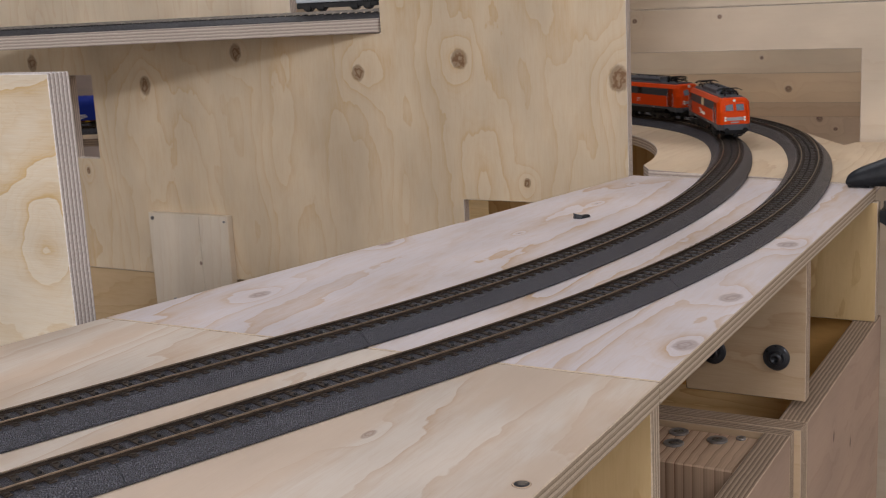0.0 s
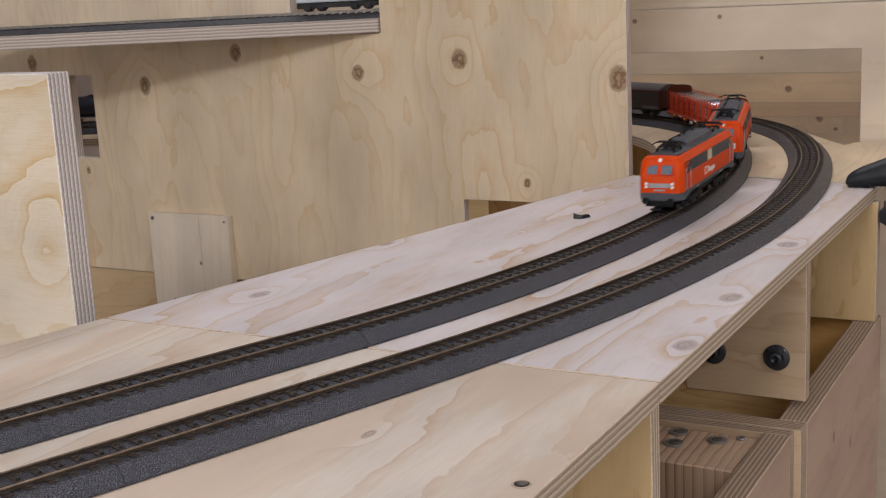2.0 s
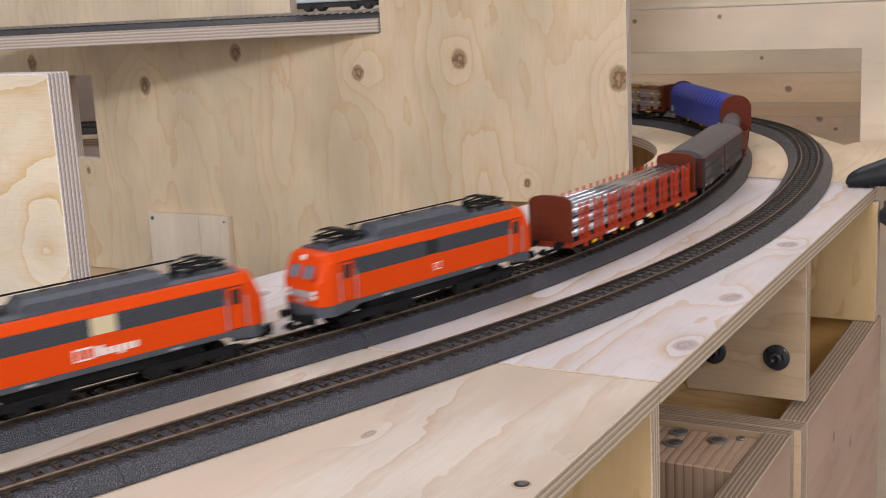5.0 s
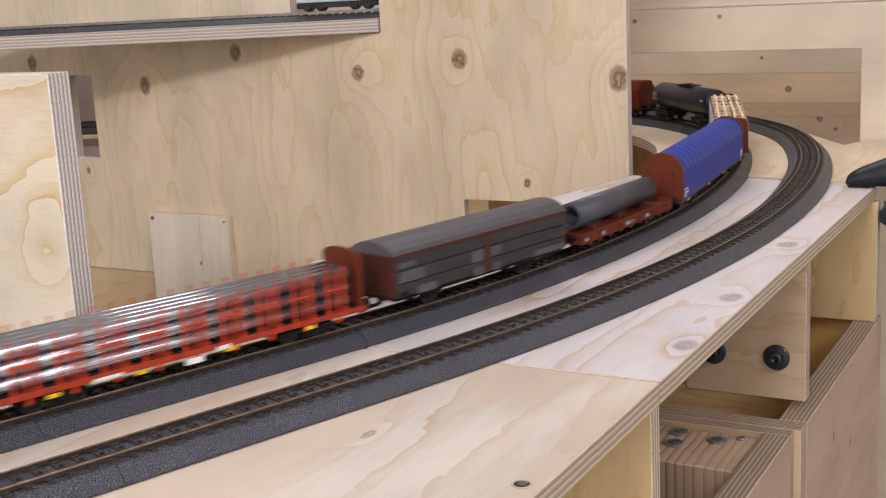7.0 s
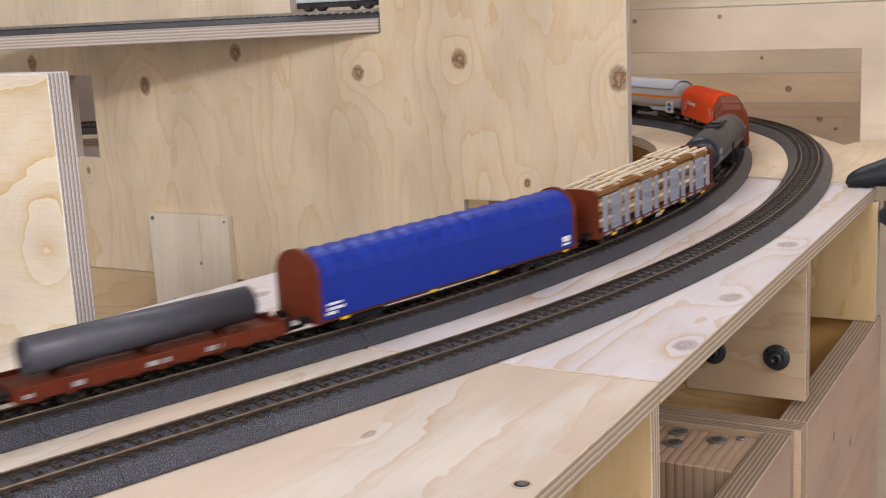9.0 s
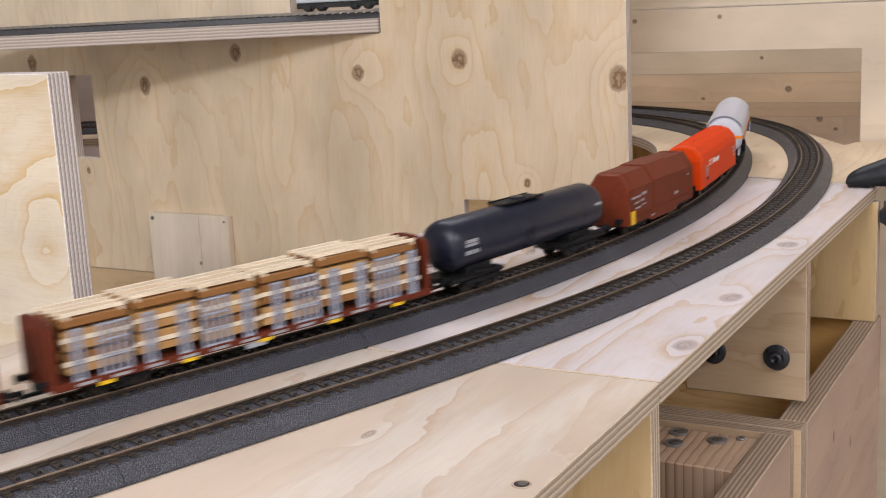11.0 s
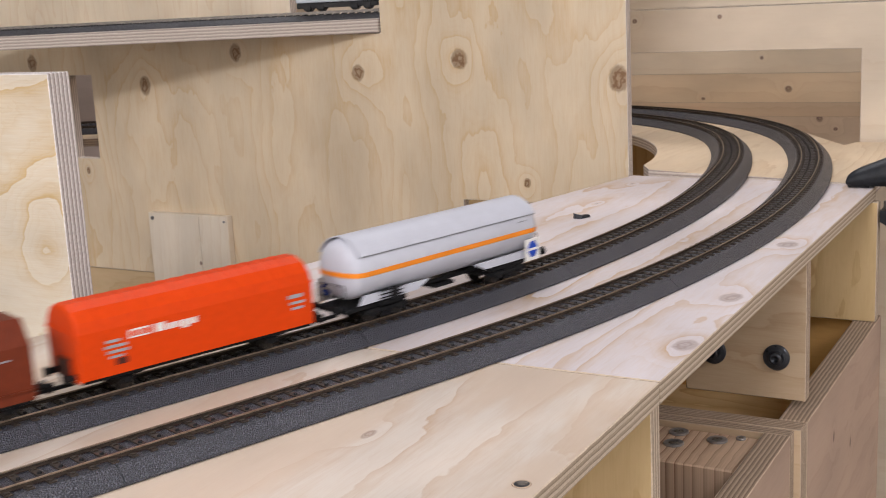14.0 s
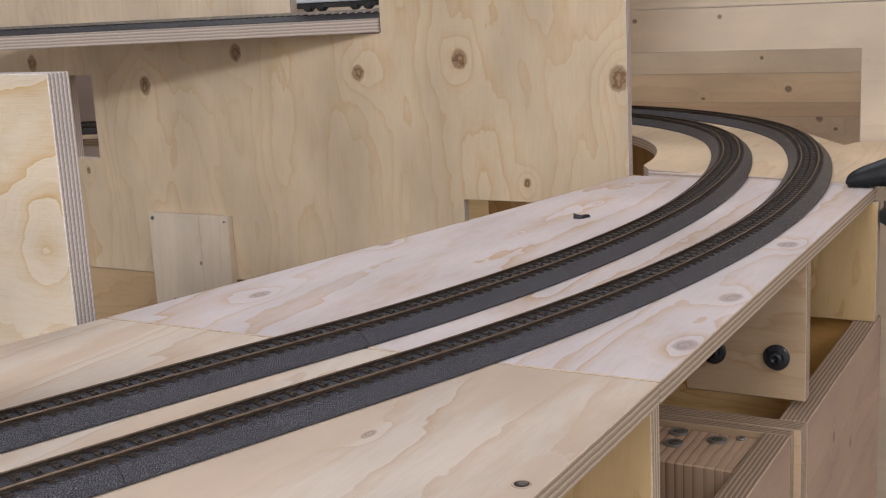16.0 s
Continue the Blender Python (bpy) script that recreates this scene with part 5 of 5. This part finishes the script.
# timber wagon
def timber_wagon(c0, half):
    v, bg = vehicle("timber_wagon", "red-brown stake wagon stacked with bundles of sawn timber", "wagon", c0, 0.080)
    flat_frame(v, half, 0.0085, 0.0122, oxide)
    for x in (-half + 0.002, half - 0.002):
        end_wall(v, x, 0.0160, 0.0085, 0.0375, 0.0430, oxide)
    rng = random.Random(4)
    bundles = 6
    span = 2 * half - 0.014
    for b in range(bundles):
        xa = -half + 0.007 + span * b / bundles + 0.0012
        xb = -half + 0.007 + span * (b + 1) / bundles - 0.0012
        lift = rng.uniform(0.0006, 0.0040)
        for layer in range(5):
            z = 0.0128 + layer * 0.0056 + lift
            for k in range(6):
                y = -0.0130 + k * 0.0052 + rng.uniform(-0.0002, 0.0002)
                mt = plank_a if rng.random() < (0.25 if layer == 4 else 0.50) else plank_b
                part("timber", boxm(xa + rng.uniform(0, 0.0014), xb - rng.uniform(0, 0.0014), y - 0.0019, y + 0.0019, z, z + rng.uniform(0.0036, 0.0046), 0.0003), mt, v)
            if layer in (1, 3):
                for y in (-0.0148, 0.0148):
                    part("lath", boxm(xa - 0.0006, xb + 0.0006, y - 0.0006, y + 0.0006, z - 0.0012, z + 0.0010), plank_c, v)
        for k in range(4):
            y = -0.0112 + k * 0.0075 + rng.uniform(-0.0008, 0.0008)
            part("lath", boxm(xa - rng.uniform(0, 0.0008), xb + rng.uniform(0, 0.0008), y - 0.0011, y + 0.0011, 0.0398 + lift, 0.0413 + lift), plank_c, v)
        for x in (xa + 0.0030, xb - 0.0030):
            bm = bmesh.new()
            box(bm, x - 0.0006, x + 0.0006, -0.0150, 0.0150, 0.0384 + lift, 0.0399 + lift)
            part("lashing", bm, plank_c, v)
    for k in range(12):
        x = -half + 0.014 + (2 * half - 0.028) * k / 11
        for sy in (-1, 1):
            bm = bmesh.new()
            wide = 0.0078 if k % 3 == 1 else 0.0026
            for dx in [wide * (2 * q / 4 - 1) for q in range(5)] if wide > 0.005 else (-wide, 0.0, wide):
                box(bm, x + dx - 0.0005, x + dx + 0.0005, sy * 0.0163 - 0.0006, sy * 0.0163 + 0.0006, 0.0118, 0.0370)
            for z in (0.0125, 0.0205, 0.0285, 0.0362):
                box(bm, x - wide, x + wide, sy * 0.0163 - 0.0004, sy * 0.0163 + 0.0004, z - 0.0004, z + 0.0004)
            part("stake", bm, silver, v, "silver grey ribbed stake")
    for x in (-0.09, -0.045, 0.0, 0.045, 0.09):
        bars(v, [(x - 0.004, x + 0.004, 0.0072, 0.0090)], 0.0170, yellow_print, "yellow_mark")
    bars(v, [(-half + 0.012 + q * 0.018, -half + 0.022 + q * 0.018, 0.0094, 0.0108) for q in range(11)] + [(-0.012, 0.0, 0.0055, 0.0080)], 0.0168, pale_patch)
    bg += bogies(v, (-0.080, 0.080), 0.021)
    part("brake_gear", boxm(-0.018, 0.018, -0.0055, 0.0055, 0.0064, 0.0090, 0.0006), black, v)
    ends_gear(v, half)


timber_wagon(-1.2310, 0.1165)


def dished(half, r, zc, n=32):
    """Tank barrel with domed ends."""
    bm = bmesh.new()
    secs = []
    prof = [(-half, 0.0), (-half + 0.0006, 0.45), (-half + 0.0020, 0.75), (-half + 0.0045, 0.93), (-half + 0.0085, 1.0)]
    prof = prof + [(-x, k) for x, k in prof[::-1]]
    for x, k in prof:
        rr = max(r * k, 0.0002)
        secs.append([(x, rr * math.cos(2 * math.pi * q / n), zc + rr * math.sin(2 * math.pi * q / n)) for q in range(n)])
    loft(bm, secs)
    return bm


def ladder(v, x, y, z0, z1, mt):
    bm = bmesh.new()
    for dx in (-0.0022, 0.0022):
        rod(bm, (x + dx, y, z0), (x + dx, y, z1), 0.0003, 5)
    k = int((z1 - z0) / 0.004)
    for i in range(k):
        z = z0 + 0.002 + i * 0.004
        rod(bm, (x - 0.0022, y, z), (x + 0.0022, y, z), 0.00025, 5)
    return part("ladder", bm, mt, v)


def end_rail(v, x, mt, w=0.012, z0=0.012, z1=0.0235):
    bm = bmesh.new()
    for y in (-w, -w / 3, w / 3, w):
        rod(bm, (x, y, z0), (x, y, z1), 0.0003, 5)
    for z in (z1, (z0 + z1) / 2):
        rod(bm, (x, -w, z), (x, w, z), 0.0003, 5)
    return part("end_railing", bm, mt, v)


def black_tank_wagon(c0, half):
    v, bg = vehicle("tank_wagon", "dull black four-axle tank wagon with roof walkway", "wagon", c0, 0.055)
    part("tank", dished(half - 0.002, 0.0163, 0.0296), tank_black, v, "black painted tank barrel", None, True)
    for x in (-half + 0.030, 0.004, half - 0.030):
        bm = bmesh.new()
        n = 32
        loft(bm, [[(xx, 0.01642 * math.cos(2 * math.pi * q / n), 0.0296 + 0.01642 * math.sin(2 * math.pi * q / n)) for q in range(n)] for xx in (x - 0.0006, x + 0.0006)])
        part("tank_band", bm, tank_black, v)
    for sx in (-1, 1):
        a, b = sorted((sx * half, sx * (half - 0.052)))
        part("frame", boxm(a, b, -0.0130, 0.0130, 0.0085, 0.0112, 0.0005), black, v)
        x = sx * (half - 0.030)
        part("saddle", boxm(x - 0.012, x + 0.012, -0.0115, 0.0115, 0.0105, 0.0165, 0.0006), black, v)
        part("pipework", rodm((sx * (half - 0.020), 0.0135, 0.0128), (sx * (half - 0.045), 0.0135, 0.0108), 0.0011, 8), black, v)
    bm = bmesh.new()
    box(bm, -0.020, 0.022, -0.0065, 0.0065, 0.0462, 0.0468)
    for y in (-0.0065, 0.0065):
        box(bm, -0.020, 0.022, y - 0.0004, y + 0.0004, 0.0462, 0.0475)
    part("walkway", bm, black, v, "black roof walkway")
    part("filler_cap", rodm((0.0, 0, 0.0445), (0.0, 0, 0.0486), 0.0045, 16), tank_black, v)
    bm = bmesh.new()
    for sy in (-1, 1):
        rod(bm, (0.006, sy * 0.0176, 0.0140), (0.006, sy * 0.0176, 0.032), 0.0003, 5)
    part("side_rod", bm, black, v)
    for sy in (-1, 1):
        ladder(v, 0.010, sy * 0.0172, 0.0135, 0.0305, black)
    bars(v, [(-half + 0.0115, -half + 0.0225, 0.0300, 0.0342), (-half + 0.0110, -half + 0.0240, 0.0252, 0.0276), (half - 0.018, half - 0.010, 0.0322, 0.0340)], 0.01632, pale_patch)
    bars(v, [(-half + 0.0115 + q * 0.0032, -half + 0.0121 + q * 0.0032, 0.0250, 0.0278) for q in range(1, 4)] + [(-half + 0.0115, -half + 0.0225, 0.0318, 0.0322)], 0.01645, tank_black)
    for x in (-half + 0.003, half - 0.003):
        end_rail(v, x, black)
    for sx in (-1, 1):
        part("valve_box", boxm(sx * 0.040 - 0.005, sx * 0.040 + 0.005, -0.0125, 0.0125, 0.0060, 0.0110, 0.0006), black, v)
    bg += bogies(v, (-0.055, 0.055), 0.021)
    ends_gear(v, half)


black_tank_wagon(-1.4515, 0.0855)


def hood_wagon(c0, half, paint, brown):
    name = "telescopic_hood_wagon"
    v, bg = vehicle(name, "red-brown telescopic hood wagon with a yellow corner mark" if brown else "bright orange-red hood wagon with white lettering bars", "wagon", c0, 0.042)
    w = 0.0166

    def prof(k, dz, z0=0.0088 if brown else 0.0104):
        if brown:
            return [(y * k, z + dz) for y, z in ((-w, z0), (-w, 0.0345), (-0.0090, 0.0458), (0.0090, 0.0458), (w, 0.0345), (w, z0))]
        return [(y * k, z + dz) for y, z in ((-w, z0), (-w, 0.0330), (-0.0150, 0.0382), (-0.0105, 0.0432), (-0.0040, 0.0458), (0.0040, 0.0458), (0.0105, 0.0432), (0.0150, 0.0382), (w, 0.0330), (w, z0))]

    bm = bmesh.new()
    cuts = [(-half, 0.965, -0.0008), (-half + 0.0012, 1.0, 0)]
    cuts += [(half - 0.0012, 1.0, 0), (half, 0.965, -0.0008)]
    loft(bm, [[(x, y, z) for y, z in prof(k, dz)] for x, k, dz in cuts])
    part("hood", bm, paint, v, "red-brown folded steel hood" if brown else "orange-red steel hood")
    # the middle section stands proud of the end sections
    if brown:
        bm = bmesh.new()
        loft(bm, [[(x, y, z) for y, z in prof(1.022, 0.0009, 0.0080)] for x in (-0.022, 0.020)])
        part("hood_section", bm, paint, v)
        for x in (-half + 0.008, half - 0.008):
            bm = bmesh.new()
            loft(bm, [[(xx, y, z) for y, z in prof(1.010, 0.0004)] for xx in (x - 0.0008, x + 0.0008)])
            part("hood_rib", bm, paint, v)
        bm = bmesh.new()
        for sy in (-1, 1):
            box(bm, -half + 0.001, half - 0.001, sy * w - 0.0004, sy * w + 0.0007, 0.0132, 0.0140)
            loft(bm, [[(x, sy * w + d, z) for x, z in ((-0.030, 0.0090), (-0.024, 0.0060), (0.024, 0.0060), (0.030, 0.0090))] for d in (-0.0006, 0.0006)])
        part("side_sill", bm, paint, v)
        bars(v, [(-half + 0.004, -half + 0.013, 0.0272, 0.0288), (-half + 0.0145, -half + 0.019, 0.0272, 0.0288), (-half + 0.022, -half + 0.030, 0.0280, 0.0300), (-half + 0.008, -half + 0.017, 0.0232, 0.0245), (-half + 0.020, -half + 0.026, 0.0236, 0.0252), (-half + 0.010, -half + 0.020, 0.0192, 0.0206), (-half + 0.022, -half + 0.030, 0.0205, 0.0214), (0.022, 0.030, 0.0178, 0.0200), (half - 0.016, half - 0.011, 0.0290, 0.0298), (-half + 0.040, -half + 0.046, 0.0090, 0.0102)], w + 0.0006, pale_patch)
        bars(v, [(-half + 0.0010, -half + 0.0085, 0.0090, 0.0188)], w + 0.0010, yellow_print, "yellow_mark")
    else:
        n = 14
        for k in range(n):
            x = -half + 0.012 + (2 * half - 0.024) * k / (n - 1)
            bm = bmesh.new()
            loft(bm, [[(xx, y, z) for y, z in prof(1.011, 0.00040)[1:-1]] for xx in (x - 0.0004, x + 0.0004)])
            part("hood_rib", bm, paint, v)
        for sx in (-1, 1):
            part("end_rail", boxm(sx * half - 0.0008, sx * half + 0.0008, -w * 0.98, w * 0.98, 0.0325, 0.0338, 0.0003), paint, v)
            part("end_locker", boxm(sx * half - 0.0012, sx * half + 0.0016, -0.006, 0.006, 0.0100, 0.0200, 0.0004), oxide_dark, v)
        bars(v, [(-half + 0.026, -half + 0.037, 0.0262, 0.0305)], w + 0.0002, white_print)
        bars(v, [(-half + 0.027, -half + 0.0308, 0.0270, 0.0297), (-half + 0.032, -half + 0.036, 0.0270, 0.0297)], w + 0.0003, hood_red)
        bars(v, [(-half + 0.040, -half + 0.045, 0.0262, 0.0305), (-half + 0.0465, -half + 0.0500, 0.0262, 0.0292), (-half + 0.0510, -half + 0.0535, 0.0262, 0.0292), (-half + 0.0545, -half + 0.0580, 0.0250, 0.0292), (-half + 0.0590, -half + 0.0625, 0.0262, 0.0292)], w + 0.0002, white_print)
        bars(v, [(-half + 0.014, -half + 0.021, 0.0262, 0.0276), (-half + 0.013, -half + 0.024, 0.0236, 0.0250), (-half + 0.014, -half + 0.025, 0.0210, 0.0224), (-half + 0.015, -half + 0.022, 0.0186, 0.0198), (half - 0.016, half - 0.007, 0.0262, 0.0282), (half - 0.015, half - 0.006, 0.0230, 0.0244), (half - 0.014, half - 0.007, 0.0200, 0.0214)], w + 0.0002, pale_patch)
        bars(v, [(-half + 0.018, -half + 0.024, 0.0150, 0.0180)], w + 0.0002, oxide_dark)
    flat_frame(v, half - 0.001, 0.0070 if brown else 0.0086, 0.0095 if brown else 0.0108, black, 0.0145)
    if brown:
        bg += bogies(v, (-0.042, 0.042), 0.021)
    else:
        axles(v, (-0.042, 0.042))
    part("brake_gear", boxm(-0.008, 0.007, -0.0055, 0.0055, 0.0064, 0.0080, 0.0006), black, v)
    ends_gear(v, half)


hood_wagon(-1.6305, 0.0645, hood_brown, True)
hood_wagon(-1.7835, 0.0668, hood_red, False)


def gas_tank_wagon(c0, half):
    v, bg = vehicle("gas_tank_wagon", "white gas tank wagon with an orange band and blue sign", "wagon", c0, 0.053)
    r, zc = 0.0178, 0.0312
    part("tank", dished(half - 0.004, r, zc), tank_white, v, "white painted tank barrel", None, True)
    bm = bmesh.new()
    for sy in (-1, 1):
        loft(bm, [[(x, sy * rr * math.cos(a), zc + rr * math.sin(a)) for rr, a in ((r - 0.0002, -0.16), (r + 0.00025, -0.16), (r + 0.00025, 0.0), (r - 0.0002, 0.0))] for x in (-half + 0.0125, half - 0.0125)])
    part("orange_band", bm, orange_band, v, "orange warning band")
    # the band runs on round the domed ends
    dome = [(0.0, 0.0), (0.45, 0.0006), (0.75, 0.0020), (0.93, 0.0045), (1.0, 0.0085)]
    for sx in (-1, 1):
        bm = bmesh.new()
        m = 24
        rings = []
        for zz in (zc - 0.0028, zc):
            row = []
            for q in range(m + 1):
                y = r * math.sin(math.pi * (q / m - 0.5))
                k = min(1.0, math.hypot(y, zz - zc) / r)
                d = float(np.interp(k, [p[0] for p in dome], [p[1] for p in dome]))
                row.append((sx * (half - 0.004 - d + 0.00035), y * 1.012, zz))
            rings.append(row)
        for i in range(m):
            bm.faces.new([bm.verts.new(p) for p in (rings[0][i], rings[0][i + 1], rings[1][i + 1], rings[1][i])])
        bmesh.ops.remove_doubles(bm, verts=bm.verts, dist=0.00001)
        bmesh.ops.solidify(bm, geom=bm.faces[:], thickness=0.0002)
        part("orange_band", bm, orange_band, v)
    # sunshield over the upper half
    bm = bmesh.new()
    arc = [(math.cos(a), math.sin(a)) for a in [radians(28 + 124 * q / 20) for q in range(21)]]
    loft(bm, [[(x, (r + 0.0013) * c, zc + (r + 0.0013) * s) for c, s in arc] + [(x, (r + 0.0008) * c, zc + (r + 0.0008) * s) for c, s in arc[::-1]] for x in (-half + 0.009, half - 0.009)])
    part("sunshield", bm, tank_white, v, "white curved sunshield")
    bm = bmesh.new()
    for sy in (-1, 1):
        c, s = math.cos(radians(27)), math.sin(radians(27))
        rod(bm, (-half + 0.009, sy * (r + 0.0008) * c, zc + (r + 0.0008) * s), (half - 0.009, sy * (r + 0.0008) * c, zc + (r + 0.0008) * s), 0.00022, 5)
    part("shield_rim", bm, pale_patch, v)
    for sx in (-1, 1):
        p, q = sorted((sx * half, sx * (half - 0.048)))
        part("frame", boxm(p, q, -0.0125, 0.0125, 0.0085, 0.0112, 0.0005), black, v)
    part("centre_sill", boxm(-half + 0.046, half - 0.046, -0.0030, 0.0030, 0.0092, 0.0116, 0.0004), black, v)
    for sx in (-1, 1):
        for sy in (-1, 1):
            bm = bmesh.new()
            loft(bm, [[(sx * x, sy * 0.0135 + d, z) for x, z in ((0.020, 0.0165), (0.030, 0.0120), (half - 0.010, 0.0120), (half - 0.014, 0.0170))] for d in (-0.0008, 0.0008)])
            part("saddle", bm, tank_white, v)
    for sy in (-1, 1):
        xs = half - 0.014 if sy < 0 else -half + 0.014
        pl = part("sign_plate", boxm(xs - 0.0072, xs + 0.0072, sy * 0.0180 - 0.0003, sy * 0.0180 + 0.0003, 0.0105, 0.0245, 0.0002), white_print, v, "white plate with a blue sign")
        bm = bmesh.new()
        loft(bm, [[(xs + dx, sy * 0.0180 + d, 0.0178 + dz) for dx, dz in ((-0.0020, -0.0050), (0.0020, -0.0050), (0.0046, -0.0015), (0.0046, 0.0015), (0.0020, 0.0050), (-0.0020, 0.0050), (-0.0046, 0.0015), (-0.0046, -0.0015))] for d in (-0.0005, 0.0005)])
        part("sign", bm, sign_blue, pl)
        part("sign_bar", boxm(xs - 0.0040, xs + 0.0040, sy * 0.0180 - 0.0006, sy * 0.0180 + 0.0006, 0.0170, 0.0186), white_print, pl)
        xv = -half + 0.030 if sy < 0 else half - 0.030
        bm = bmesh.new()
        for q in range(4):
            rod(bm, (xv - 0.012, sy * 0.0155, 0.0115 + q * 0.002), (xv + 0.006, sy * 0.0155, 0.0115 + q * 0.002), 0.0004, 5)
        rod(bm, (xv - 0.005, sy * 0.0165, 0.0120), (xv - 0.005, sy * 0.0165, 0.0185), 0.0022, 10)
        box(bm, xv - 0.012, xv + 0.006, sy * 0.014 - 0.002, sy * 0.014 + 0.002, 0.0095, 0.0110)
        part("valve_gear", bm, black, v)
    bars(v, [(half - 0.026, half - 0.019, 0.0365, 0.0372)], r * 0.97, pale_patch)
    for x in (-half + 0.001, half - 0.001):
        end_rail(v, x, black, 0.011, 0.0105, 0.0245)
    bg += bogies(v, (-0.053, 0.053), 0.021)
    part("brake_gear", boxm(-0.011, 0.007, -0.0055, 0.0055, 0.0064, 0.0085, 0.0006), black, v)
    ends_gear(v, half)


gas_tank_wagon(-1.9570, 0.0850)


def riding(s, reach):
    """Pose of a vehicle whose bogies stand reach before and behind s."""
    p, q = line(s + reach)[0], line(s - reach)[0]
    zp, zq = rise(s + reach), rise(s - reach)
    c, d = (p + q) / 2, p - q
    turn = Matrix.Rotation(math.atan2(d.y, d.x), 4, "Z") @ Matrix.Rotation(-math.atan2(zp - zq, 2 * reach), 4, "Y")
    return Matrix.Translation((c.x, c.y, RAIL_TOP + (zp + zq) / 2)) @ turn


def travelled(t):
    """Metres run at t seconds; the train slows a little towards the end."""
    return SPEED * t - 0.0135 * max(0.0, t - 13.0)


def motions():
    times = [0.25 * i for i in range(65)]
    for v, c0, reach, bogies in TRAIN:
        walk(v, [(t, riding(c0 + travelled(t), reach)) for t in times])
        for b, x in bogies:
            rows = []
            for t in times:
                m = riding(c0 + travelled(t), reach)
                h = line(c0 + travelled(t) + x)[1]
                yaw = math.atan2(h.y, h.x) - m.to_euler().z
                rows.append((t, pose(x, 0, 0, 0, 0, math.degrees((yaw + math.pi) % (2 * math.pi) - math.pi))))
            walk(b, rows)


motions()
